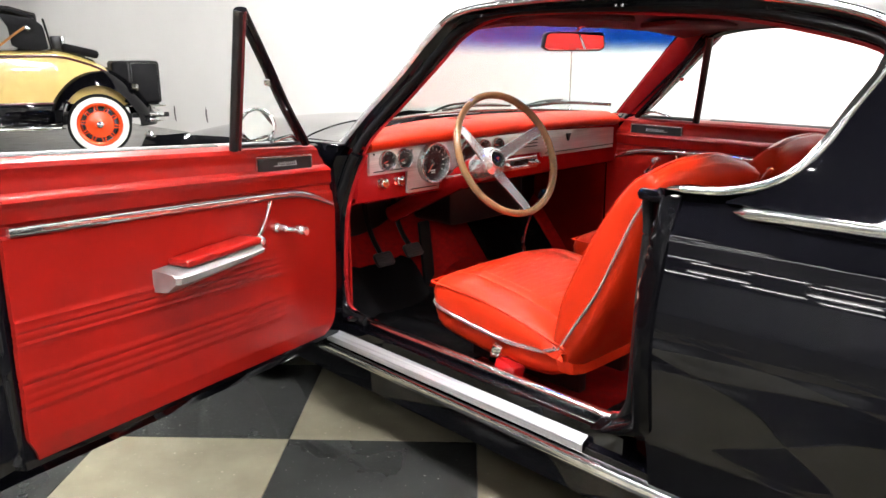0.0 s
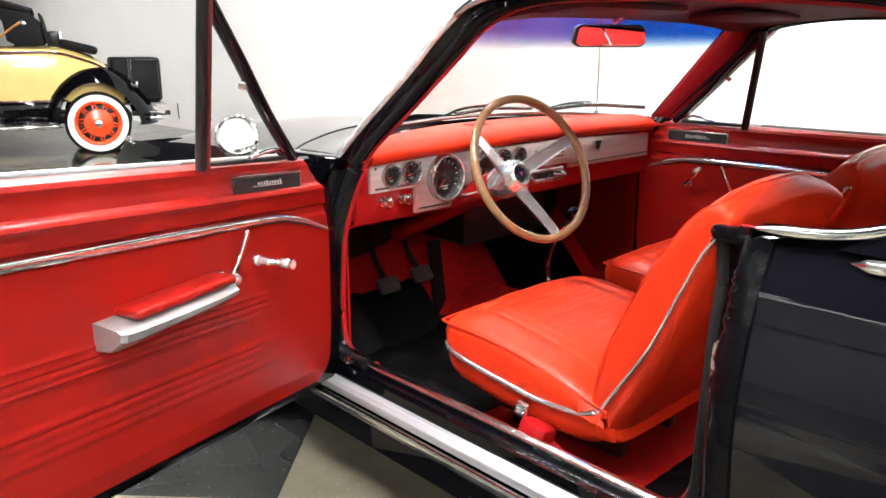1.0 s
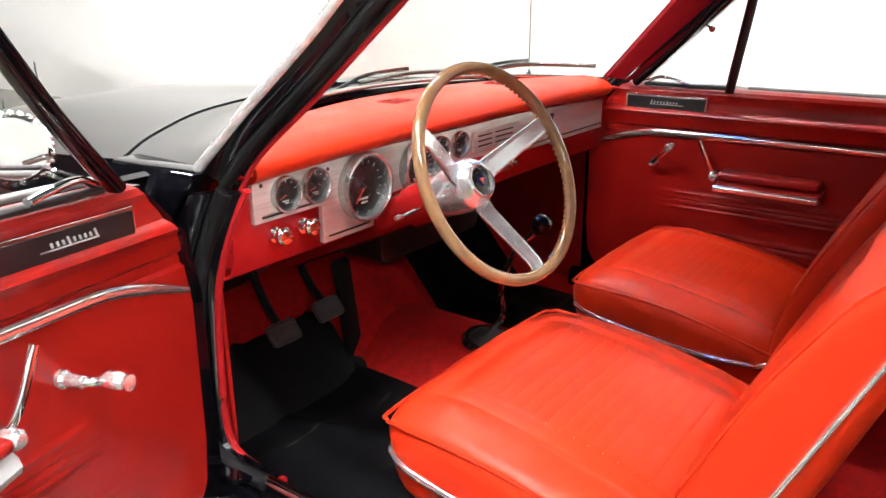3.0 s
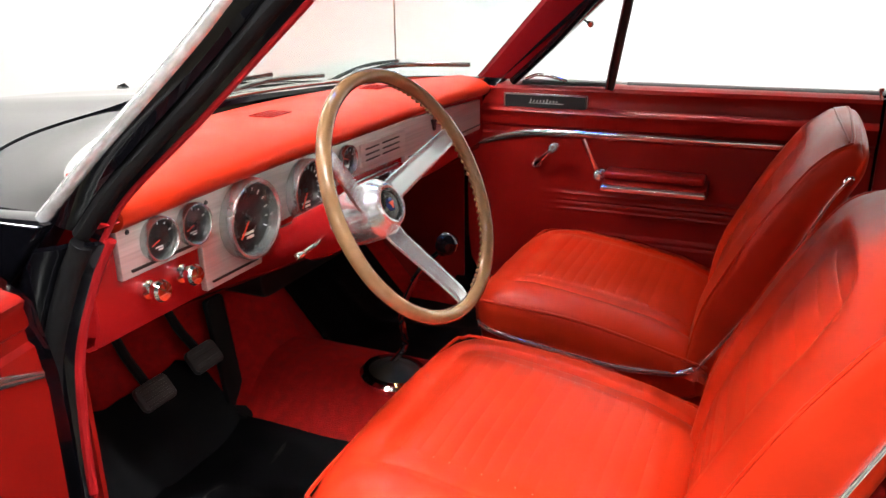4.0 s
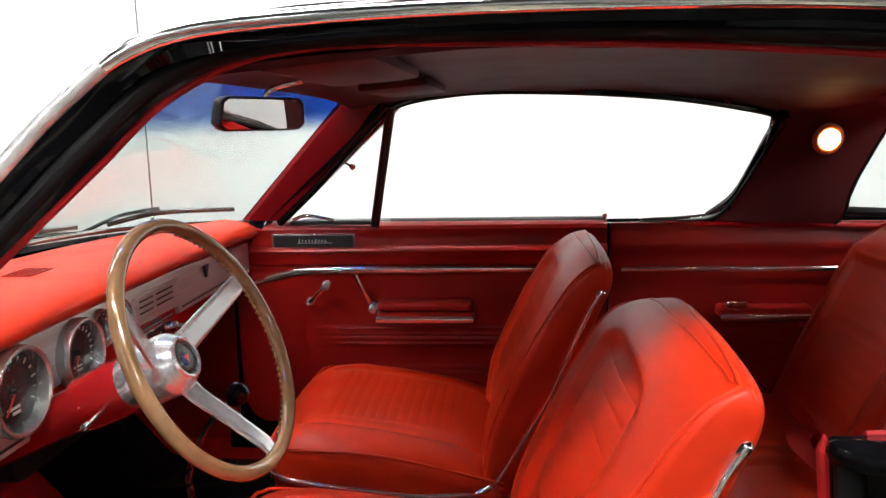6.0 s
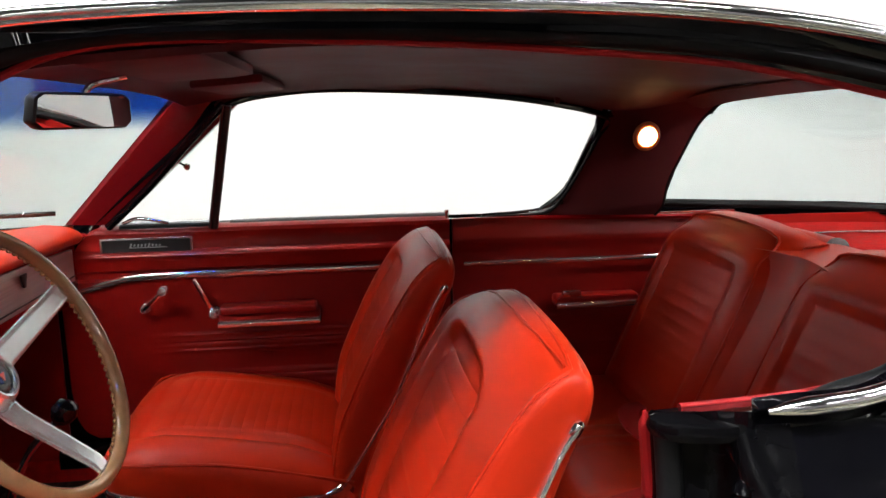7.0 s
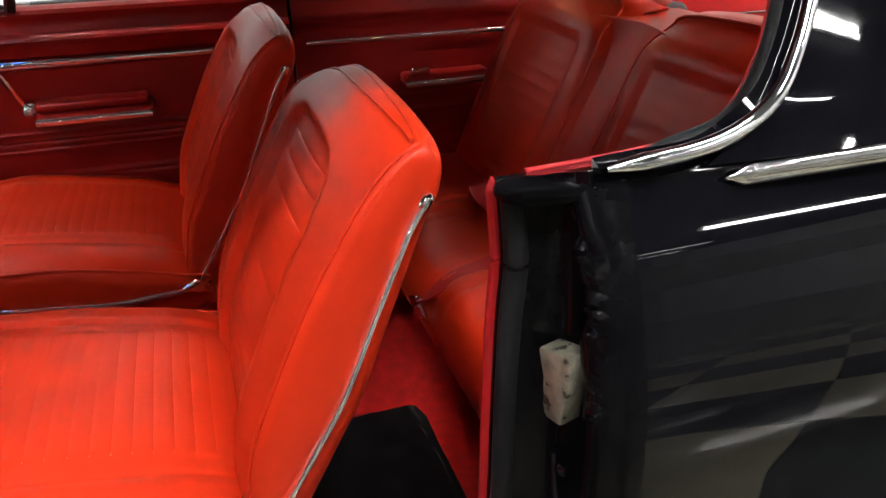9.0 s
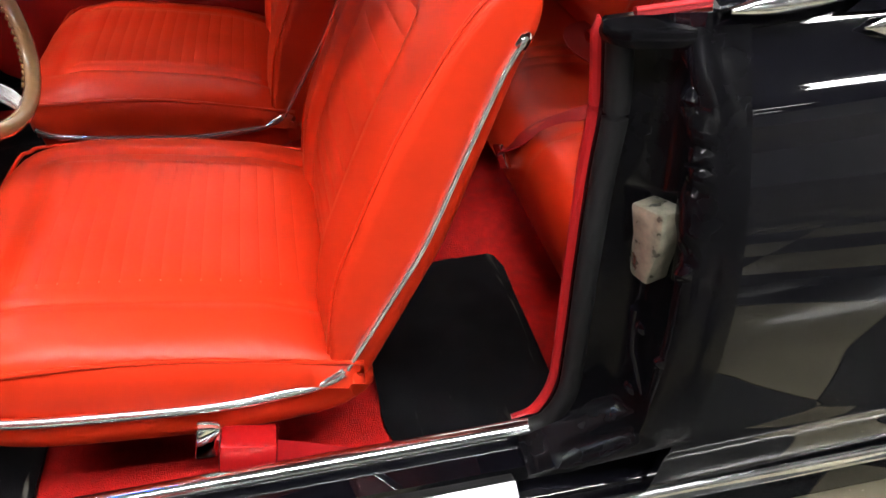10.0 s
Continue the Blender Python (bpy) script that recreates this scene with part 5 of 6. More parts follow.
def front_seat(cx, label):
    x0, x1, yf, yb = cx - 0.292, cx + 0.292, -0.408, -0.930
    seat = bmesh.new()
    us = np.linspace(-1, 1, 60)
    rows = []
    for v, gr in stations(CUSHION_LINES, 44):
        w = 1 - 0.05 * (1 - v) ** 2 - 0.13 * max(0, 1 - v / 0.09) ** 2
        low = lerp([(-0.93, 0.470), (-0.826, 0.455), (-0.738, 0.450), (-0.50, 0.476), (-0.40, 0.484)], yf + (yb - yf) * v)
        line = [(cx - 0.292 * w * 0.968, yf + (yb - yf) * v, low)]
        for u in us:
            line.append((cx + 0.292 * w * (u if abs(u) < 0.985 else math.copysign(1.0, u)), yf + (yb - yf) * v - 0.012 * (1 - abs(u) ** 2) * -1 * (1 - v), 0.530 + cushion_top(u, v, gr) - 0.014 * (1 - v) ** 1.5))
        line.append((cx + 0.292 * w * 0.968, yf + (yb - yf) * v, low))
        rows.append(line)
    front = [(p[0], p[1] - 0.006, 0.470) for p in rows[0]]
    back = [(p[0], p[1], 0.470) for p in rows[-1]]
    sheet([front] + rows + [back], 0.01, seat)
    ob = part("front_seat", seat, VINYL, car, label, angle=60)
    # skirt under the bright strip
    side = [(-0.904, 0.480), (-0.886, 0.470), (-0.862, 0.463), (-0.826, 0.459), (-0.738, 0.455), (-0.62, 0.466), (-0.50, 0.482)]
    ring = spline([(x0 - 0.004, y, z) for y, z in side] + [(x0 + 0.012, yf - 0.03, 0.489), (x0 + 0.06, yf - 0.002, 0.491), (cx, yf + 0.004, 0.492), (x1 - 0.06, yf - 0.002, 0.491), (x1 - 0.012, yf - 0.03, 0.489)] + [(x1 + 0.004, y, z) for y, z in side[::-1]], 90)
    tail = spline([ring[-1], (x1 - 0.02, yb + 0.005, 0.474), (x1 - 0.06, yb - 0.004, 0.474), (cx, yb - 0.006, 0.474), (x0 + 0.06, yb - 0.004, 0.474), (x0 + 0.02, yb + 0.005, 0.474), ring[0]], 30)
    around = ring + tail[1:]
    part("skirt", sheet([[Vector((cx + (p.x - cx) * s, p.y + d, p.z - h)) for p in around] for s, d, h in ((0.988, 0.0, 0.0), (0.982, -0.004, 0.03), (0.965, -0.008, 0.056), (0.93, -0.012, 0.070), (0.82, -0.012, 0.076))], 0.006), VINYL, ob, "red seat skirt", angle=60)
    part("cushion_trim", sweep(ring, circle(0.0072, 12, 0.8, 1.0)), BRIGHT, ob, "bright seat moulding")
    welt = [(cx + 0.292 * u * 0.985, yf + (yb - yf) * v, 0.530 + 0.030) for u, v in [(-1, 1), (-1, 0.5), (-1, 0.10), (-0.97, 0.03), (-0.85, 0.0), (0, -0.012), (0.85, 0.0), (0.97, 0.03), (1, 0.10), (1, 0.5), (1, 1)]]
    part("welt", tube(spline([(a, b, c - 0.004 + settle(min(1, max(0, (yf - b) / 0.522))) - 0.026 * (abs(yf - b) / 0.545) ** 1.3 - 0.014 * max(0, 1 - abs(yf - b) / 0.545) ** 1.5) for a, b, c in welt], 60), 0.0034, 6), VINYL, ob)
    inset = [(-0.68, 0.5), (-0.68, 0.19), (-0.64, 0.14), (-0.55, 0.125), (0, 0.12), (0.55, 0.125), (0.64, 0.14), (0.68, 0.19), (0.68, 0.5), (0.68, 0.86), (0.62, 0.92), (0, 0.93), (-0.62, 0.92), (-0.68, 0.86)]
    part("welt", tube([(cx + 0.292 * u * (1 - 0.05 * (1 - v) ** 2), yf + (yb - yf) * v, 0.536 + cushion_top(u, v) - 0.014 * (1 - v) ** 1.5) for u, v, _ in spline([(a, b, 0) for a, b in inset + inset[:1]], 110)[:-1]], 0.0034, 6, closed=True), VINYL, ob)
    # backrest: the front corner line and the line of the bright strip, in (y, z), with a deep side between them
    N = 270
    face = spline([(0, -0.884, 0.466), (0, -0.890, 0.520), (0, -0.905, 0.600), (0, -0.935, 0.674), (0, -0.993, 0.794), (0, -1.045, 0.880), (0, -1.075, 0.925), (0, -1.103, 0.957), (0, -1.126, 0.974), (0, -1.142, 0.979)], N)
    edge = spline([(0, -0.900, 0.462), (0, -0.945, 0.535), (0, -0.985, 0.600), (0, -1.021, 0.662), (0, -1.068, 0.770), (0, -1.110, 0.864), (0, -1.134, 0.905), (0, -1.144, 0.932), (0, -1.148, 0.956), (0, -1.146, 0.971)], N)

    def half_width(f):
        return (0.281 - 0.010 * f) * (1 - 0.075 * max(0, (f - 0.80) / 0.20) ** 2.4)

    def slump(u, f):
        """The worn top of the backrest sinks towards the middle of the car."""
        return (0.050 * max(0, u) ** 1.6 + 0.014 * max(0, -u) ** 3) * smooth(0.55, 0.95, f)

    def ahead(line, i):
        """Unit normal of a side line, forwards and up."""
        q = line[min(i + 4, N)] - line[max(i - 4, 0)]
        return Vector((0, q.z, -q.y)).normalized()

    def on_face(f, u, press=0.0):
        """A point of the padded front: crowned across, with a sunk and pleated middle panel."""
        i = round(f * N)
        k = lerp([(0, 0.008), (0.3, 0.014), (0.6, 0.018), (0.82, 0.017), (0.93, 0.010), (1, 0.004)], f) * (1 - abs(u) ** 2.6)
        ed = max(abs(u) / 0.60, abs(f - 0.335) / 0.30, (abs(u / 0.60) ** 4 + abs((f - 0.335) / 0.30) ** 4) ** 0.25)
        k -= 0.018 * (1 - smooth(0.90, 1.08, ed)) + 0.003 * math.exp(-((ed - 0.97) / 0.03) ** 2) + 0.002 * math.exp(-((ed - 0.84) / 0.02) ** 2)
        inside = 1 - smooth(0.42, 0.47, abs(u))
        k -= 0.0009 * press * inside
        k += 0.004 * noise.noise((u * 2.1, f * 3.1, cx)) * (1 - abs(u) ** 4) * smooth(0.0, 0.1, f)
        k -= 0.0035 * math.exp(-((f - 0.835 - 0.045 * abs(u) ** 2) / 0.008) ** 2) * (1 - smooth(0.93, 1, abs(u)))
        return Vector((cx + (half_width(f) - 0.007) * u, face[i].y, face[i].z - slump(u, f))) + ahead(face, i) * k

    brest, shell = bmesh.new(), bmesh.new()
    us = [math.copysign(1 - (1 - abs(k) / 24) ** 1.5, k) for k in range(-24, 25)]
    rows_f, rows_b = [], []
    for f, gr in stations(BACK_LINES, 64):
        i, w = round(f * N), half_width(f)
        a, b = Vector((0, edge[i].y, edge[i].z)), Vector((0, face[i].y, face[i].z))
        puff = [(q, 0.005 * math.sin(math.pi * q)) for q in (0.0, 0.2, 0.4, 0.6, 0.8, 0.93)]
        flank_l = [a.lerp(b, q) + Vector((cx - w - d, 0, -slump(-1, f))) for q, d in puff]
        flank_r = [a.lerp(b, q) + Vector((cx + w + d, 0, -slump(1, f))) for q, d in puff]
        rows_f.append(flank_l + [on_face(f, u, gr) for u in us] + flank_r[::-1])
        deep = lerp([(0, 0.058), (0.3, 0.046), (0.6, 0.030), (0.85, 0.016), (1, 0.006)], f)
        lift = 0.004 * smooth(0.80, 1.0, f)
        rows_b.append([Vector((cx + w * u, a.y, a.z - slump(u, f) + lift * (1 - abs(u) ** 2.6))) - ahead(edge, i) * deep * max(0, 1 - abs(u) ** 10) ** 0.5 for u in us])
    cols = len(us)
    crest = [rows_f[-1][0]] + [rows_f[-1][6 + k].lerp(rows_b[-1][k], 0.5) + Vector((0, 0, 0.002)) for k in range(0, cols)] + [rows_f[-1][-1]]
    crest = crest[:1] * 6 + crest[1:-1] + crest[-1:] * 6
    base = [Vector((v.x, v.y - 0.03, v.z - 0.012)) for v in rows_f[0]]
    sheet([base] + rows_f + [crest], -0.004, brest)
    under = [[Vector((cx + (v.x - cx) * k, v.y + dy, v.z + dz)) for v in rows_b[0]] for k, dy, dz in ((0.80, 0.085, -0.046), (0.90, 0.052, -0.040), (0.955, 0.022, -0.022))]
    sheet(under + rows_b + [crest[6:-6]], 0.004, shell)
    part("backrest", brest, VINYL, ob, "red pleated backrest", angle=60)
    part("back_shell", shell, VINYL, ob, "red seat back shell", angle=60)
    corner = [0.02 + 0.89 * k / 40 for k in range(41)]
    seam = [on_face(f, -1) for f in corner] + [on_face(0.93 + 0.03 * (1 - abs(u)), u) for u in np.linspace(-0.9, 0.9, 19)] + [on_face(f, 1) for f in corner[::-1]]
    part("welt", tube(seam, 0.0030, 6), VINYL, ob, "stitched red welt")
    part("welt", tube([on_face(0.845 + 0.045 * u * u, u) for u in np.linspace(-0.96, 0.96, 31)], 0.0022, 6), VINYL, ob)
    for s in (-1, 1):
        line = [Vector((cx + s * (half_width(i / N) + 0.002), edge[i].y, edge[i].z - slump(s, i / N))) for i in range(0, int(N * 0.665), 5)]
        part("backrest_trim", sweep(line[1:], strip(0.009, 0.0155), up=(1, 0, 0)), BRIGHT, ob, "bright backrest moulding")
        part("trim_end", lathe([(0.0085, -0.006), (0.0095, 0.0), (0.0085, 0.008), (0.004, 0.012), (0, 0.013)], line[-1], (0, -0.55, 0.83), 14), CHROME, ob, "bright end cap of the moulding")
        part("hinge_cover", prism(rounded(0.075, 0.016, 0.007), 0.008, Matrix(((0, 0, s, cx + s * 0.285), (1, 0, 0, -0.825), (0, 1, 0, 0.474), (0, 0, 0, 1))), 0.003), STAINLESS, ob)
    for sx in (-0.11, 0.11):
        part("seat_track", box((0.035, 0.42, 0.12), pose(cx + sx, -0.66, 0.345), 0.006), DARK, ob, "dark seat track")
    return ob


front_seat(-0.388, "driver bucket seat in pleated red vinyl with chrome moulding")
passenger_seat = front_seat(0.388, "passenger bucket seat in pleated red vinyl with chrome moulding")
passenger_seat.location = (0, 0.050, -0.010)

# ---- rear seat ----
def rear_seat():
    rows = []
    for v in np.linspace(0, 1, 40):
        line = []
        for u in np.linspace(-1, 1, 121):
            x = u * 0.66
            b = abs(abs(u) - 0.56) / 0.44
            e = (1 - abs(u) ** 12) * (1 - (1 - v) ** 8)
            z = 0.430 + 0.085 * max(e, 0) ** 0.5 - 0.02 * v + 0.014 * max(0, 1 - b ** 2)
            for c in (0.115, 0.150, 0.205):
                z -= 0.006 * math.exp(-((abs(x) - c) / 0.006) ** 2)
            z -= 0.004 * math.exp(-((v - 0.16) / 0.02) ** 2) * (abs(x) > 0.205)
            z += 0.004 * noise.noise((x * 5, v * 3, 4.0))
            line.append((x, -1.290 - 0.43 * v - 0.012 * (1 - v) ** 8, z))
        rows.append(line)
    under = [(p[0], -1.405, 0.362) for p in rows[0]]
    lip = [(p[0], p[1] - 0.004, 0.364) for p in rows[0]]
    front = [(p[0], p[1] + 0.006, 0.385) for p in rows[0]]
    ob = part("rear_seat", sheet([under, lip, front] + rows, 0.01), VINYL, car, "red rear bench seat with two bucket-shaped backs", angle=60)
    part("riser", sheet([[(x, -1.400, z) for x in np.linspace(-0.70, 0.70, 12)] for z in (0.245, 0.30, 0.358)], 0.01), CARPET, ob, "dark red carpeted riser under the bench")
    for s in (-1, 1):
        back, nx, ny = bmesh.new(), 46, 44
        rows = []
        for i in range(ny + 1):
            f = i / ny
            y, z = -1.655 - 0.205 * f, 0.50 + 0.455 * f
            line = []
            for j in range(nx + 1):
                u = -1 + 2 * j / nx
                e = max(0, 1 - abs(u) ** 8) ** 0.5
                th = 0.085 * e * (1 - 0.55 * smooth(0.84, 1, f))
                ed = max(abs(u) / 0.62, abs(f - 0.44) / 0.36)
                th -= 0.012 * smooth(1.06, 0.94, ed)
                if ed < 0.95:
                    th += 0.004 * abs(math.sin(f * math.pi * 14)) ** 0.5
                line.append(Vector((s * 0.315 + 0.275 * u * (1 - 0.10 * smooth(0.7, 1, f)), y + th * 0.9, z + th * 0.35 + 0.02 * (1 - u * u) * smooth(0.7, 1, f))))
            rows.append(line)
        rows.append([v + Vector((0, -0.055, 0.006)) for v in rows[-1]])
        rows.append([v + Vector((0, -0.045, -0.045)) for v in rows[-1]])
        sheet(rows, -0.006, back)
        part("seat_back", back, VINYL, ob, "red bucket-shaped rear seat back", angle=60)
        part("welt", tube(spline([rows[k][3] for k in range(2, ny, 4)] + [rows[ny][6], rows[ny][nx // 2], rows[ny][nx - 6]] + [rows[k][nx - 3] for k in range(ny - 2, 2, -4)], 60), 0.004, 6), VINYL, ob)
    part("centre_back", sheet([[(x, -1.655 - 0.205 * f + 0.045 + 0.030 * abs(x / 0.13) ** 1.5, 0.515 + 0.43 * f) for x in np.linspace(-0.13, 0.13, 13)] for f in np.linspace(0, 1, 16)] + [[(x, y, z) for x in np.linspace(-0.13, 0.13, 13)] for y, z in ((-1.89, 0.950), (-1.925, 0.958), (-1.955, 0.955), (-1.975, 0.93))], -0.006), VINYL, ob)
    roll = part("bolster", tube([(0.10, -1.955, 0.940), (0.24, -1.945, 0.943)], 0.027, 18), VINYL, ob, "rolled red pad on the seat back")
    part("cap", lathe([(0.028, 0), (0.028, 0.012), (0.024, 0.016), (0, 0.017)], (0.10, -1.955, 0.940), (-1, -0.06, 0), 20), FELT, roll, "pale end cap")
    return ob


rear_seat()
part("cargo_floor", sheet([[(x, y, 0.915 - 0.02 * smooth(-2.2, -2.9, y)) for x in np.linspace(-0.68, 0.68, 8)] for y in np.linspace(-1.93, -2.86, 14)], -0.01), CARPET, car, "red carpeted cargo floor")
for x in (-0.45, -0.15, 0.15, 0.45):
    part("skid_strip", sweep([(x, -1.98, 0.921), (x, -2.25, 0.920), (x, -2.80, 0.902)], strip(0.014, 0.005)), STAINLESS, car, "bright cargo skid strip")
for m in (FLIP, None):
    part("cargo_side", sheet([[(0.70 - 0.01 * (y < -2.4), y, z) for y in np.linspace(-2.03, -2.7, 8)] for z in (0.86, 0.90, 0.938)], 0.008), PANEL, car, m=m)

# visors, inside mirror
for s in (-1, 1):
    part("sun_visor", prism([(-0.22, -0.075), (0.19, -0.085), (0.22, -0.05), (0.215, 0.045), (0.18, 0.07), (-0.20, 0.07)], 0.018, pose(s * 0.33, -0.66, 1.312, -4, 0, 0), 0.006), HEADLINER, car, "dark red sun visor folded up")
mir = part("inside_mirror", prism([(-0.118, -0.020), (-0.10, -0.032), (0.10, -0.032), (0.118, -0.020), (0.112, 0.022), (0.098, 0.030), (-0.098, 0.030), (-0.112, 0.022)], 0.022, pose(-0.021, -0.425, 1.268, 96, 0, -25), 0.005), DARK, car, "inside mirror with a dark frame")
part("mirror_glass", prism([(-0.112, -0.018), (-0.097, -0.028), (0.097, -0.028), (0.112, -0.018), (0.106, 0.019), (0.094, 0.026), (-0.094, 0.026), (-0.106, 0.019)], 0.002, pose(-0.021, -0.425, 1.268, 96, 0, -25) @ pose(0, 0, 0.0215)), MIRROR, mir)
part("stalk", tube(spline([(-0.021, -0.43, 1.275), (-0.022, -0.455, 1.31), (-0.024, -0.515, 1.325)], 8), 0.006, 8), CHROME, mir)

# belts
def belt(path, w=0.046, t=0.003):
    return sweep(path, [(-w / 2, -t / 2), (w / 2, -t / 2), (w / 2, t / 2), (-w / 2, t / 2)])


b1 = part("seat_belt", belt(spline([(-0.70, -0.97, 0.30), (-0.704, -0.90, 0.325), (-0.700, -0.83, 0.352), (-0.705, -0.79, 0.378)], 14)), WELT, car, "red lap belt lying beside the seat")
part("retractor", box((0.05, 0.075, 0.055), pose(-0.702, -0.765, 0.382, 10, 10, 0), 0.008), RED_PAINT, b1, "red plastic belt retractor")
part("buckle", box((0.018, 0.03, 0.055), pose(-0.702, -0.718, 0.418, 15, 0, 10), 0.004), CHROME, b1, "chrome belt tongue")
part("seat_belt", belt(spline([(-0.06, -0.95, 0.40), (-0.05, -0.87, 0.452), (-0.045, -0.785, 0.466), (-0.04, -0.70, 0.496), (-0.04, -0.646, 0.492), (-0.03, -0.60, 0.470)], 16)), WELT, car, "red lap belt between the seats")
b3 = part("seat_belt", belt(spline([(-0.04, -1.64, 0.530), (-0.115, -1.52, 0.528), (-0.142, -1.42, 0.524), (-0.146, -1.345, 0.508), (-0.138, -1.294, 0.475), (-0.118, -1.280, 0.446)], 30)), WELT, car, "red rear lap belt hanging over the seat edge")
part("buckle", box((0.040, 0.012, 0.052), pose(-0.108, -1.276, 0.432, -12, 25, 8), 0.004), CHROME, b3, "chrome belt buckle")
part("seat_belt", belt(spline([(0.30, -1.66, 0.53), (0.22, -1.54, 0.55), (0.08, -1.50, 0.56), (-0.02, -1.55, 0.54)], 20)), WELT, car, "red rear lap belt")


# ---- mats lying on the carpet ----
def mat(name, x0, x1, y0, y1, label, lift=0.004, n=24):
    rows = []
    for i in range(n + 1):
        y = y0 + (y1 - y0) * i / n
        inset = 0.04 * (max(0, abs(2 * i / n - 1) - 0.86) / 0.14) ** 2
        rows.append([(x0 + inset + (x1 - x0 - 2 * inset) * j / n, y, floor_z(x0 + inset + (x1 - x0 - 2 * inset) * j / n, y) + lift + 0.008 + 0.0035 * noise.noise((j * 0.4, i * 0.4, 3)) + (0.011 * math.exp(-((j - n * 0.55 - (i - n / 2) * 0.35) / 1.2) ** 2) if lift > 0.004 else 0)) for j in range(n + 1)])
    ob = part(name, sheet(rows, -0.008), MAT)
    return tagged(ob, label, "floor mat")


mat("floor_mat", -0.655, -0.190, 0.235, -0.44, "scuffed black rubber mat in the driver footwell", 0.006)
mat("floor_mat", 0.215, 0.66, 0.36, -0.50, "black rubber mat in the passenger footwell", 0.006)
mat("floor_mat", -0.64, -0.21, -0.955, -1.245, "black carpet mat behind the driver seat")

# ---- cream roadster across the hall: drawn with its tail towards +x, then turned ----
roadster = thing("roadster", "cream 1930s roadster with black fenders and orange wire wheels", "car")
RM = pose(1.58, 8.36, 0, 0, 0, -18)


def rpart(name, bm, mat, parent=None, label=""):
    return part(name, bm, mat, parent or roadster, label, m=RM)


BODY = [(-2.05, 0.62, 1.06), (-1.5, 0.62, 1.20), (-0.62, 0.62, 1.24), (-0.35, 0.62, 1.225), (-0.18, 0.61, 1.18), (0.0, 0.59, 1.11), (0.13, 0.53, 1.04), (0.25, 0.56, 0.93), (0.33, 0.58, 0.83), (0.37, 0.60, 0.69)]
rows = []
for x, lo, hi in [(a.x, a.y, a.z) for a in spline(BODY, 40)]:
    half = lerp([(-2.05, 0.50), (-1.2, 0.66), (-0.4, 0.68), (0.1, 0.60), (0.37, 0.52)], x)
    ring = [(x, -half * 0.96, lo), (x, -half, lo + (hi - lo) * 0.4), (x, -half, lo + (hi - lo) * 0.82), (x, -half * 0.94, lo + (hi - lo) * 0.95), (x, -half * 0.8, hi)]
    ring += [(x, half * 0.0, hi + 0.03)] + [(p[0], -p[1], p[2]) for p in ring[::-1]]
    rows.append(ring)
bm = bmesh.new()
grid(bm, rows)
for r in (rows[0], rows[-1]):
    bm.faces.new([bm.verts.new(p) for p in r])
bmesh.ops.remove_doubles(bm, verts=bm.verts, dist=1e-5)
bmesh.ops.recalc_face_normals(bm, faces=bm.faces)
rbody = rpart("body", bm, CREAM, label="cream painted body")
stripe = [Vector((a.x, -lerp([(-2.05, 0.50), (-1.2, 0.66), (-0.4, 0.68), (0.1, 0.60), (0.37, 0.52)], a.x) * 0.985 - 0.004, a.y + (a.z - a.y) * 0.90)) for a in spline(BODY, 40)]
rpart("belt_stripe", sweep(stripe, strip(0.012, 0.030)), BROWN_PAINT, rbody, "dark maroon belt stripe")
rpart("sill_stripe", sweep([(-2.0, -0.655, 0.63), (-0.30, -0.675, 0.63)], strip(0.012, 0.025)), BROWN_PAINT, rbody)
rpart("door_handle", sweep(spline([(-1.30, -0.68, 1.06), (-1.27, -0.71, 1.06), (-1.18, -0.71, 1.06)], 8), strip(0.012, 0.016)), CHROME, rbody)
for yy in (-1, 1):
    f = bmesh.new()
    rows = []
    for a in range(205, -20, -7):
        r0, flare = 0.60, smooth(40, -10, a)
        line = []
        for t in (0, 0.25, 0.5, 0.7, 0.85, 0.95, 1.0):
            r = r0 - 0.155 * t ** 2.2 - 0.03 * smooth(0.9, 1.0, t) + 0.10 * flare * (1 - 0.4 * t)
            line.append((r * math.cos(radians(a)), yy * (0.44 + 0.34 * t), max(0.33, 0.375 + r * 1.11 * math.sin(radians(a)))))
        rows.append(line)
    sheet(rows, 0.01, f)
    rpart("rear_fender", f, BLACK, label="black rear fender")
    farc = [(-2.62 + 0.45 * math.cos(radians(a)), 0.38 + 0.47 * math.sin(radians(a))) for a in range(170, 30, -8)] + [(-2.1, 0.48), (-1.9, 0.38)]
    rpart("front_fender", sheet([[(x, yy * (0.48 + 0.30 * t), z - 0.08 * t ** 4) for t in (0, 0.3, 0.55, 0.75, 0.9, 1.0)] for x, z in farc], 0.01), BLACK, label="black front fender")
    rpart("running_board", box((1.55, 0.26, 0.05), pose(-1.2, yy * 0.68, 0.37), 0.012), BLACK, label="black running board")
    rpart("board_trim", box((1.56, 0.012, 0.035), pose(-1.2, yy * 0.814, 0.345), 0.004), CHROME)
    rpart("splash_apron", box((1.6, 0.02, 0.27), pose(-1.2, yy * 0.655, 0.495), 0.005), BLACK)


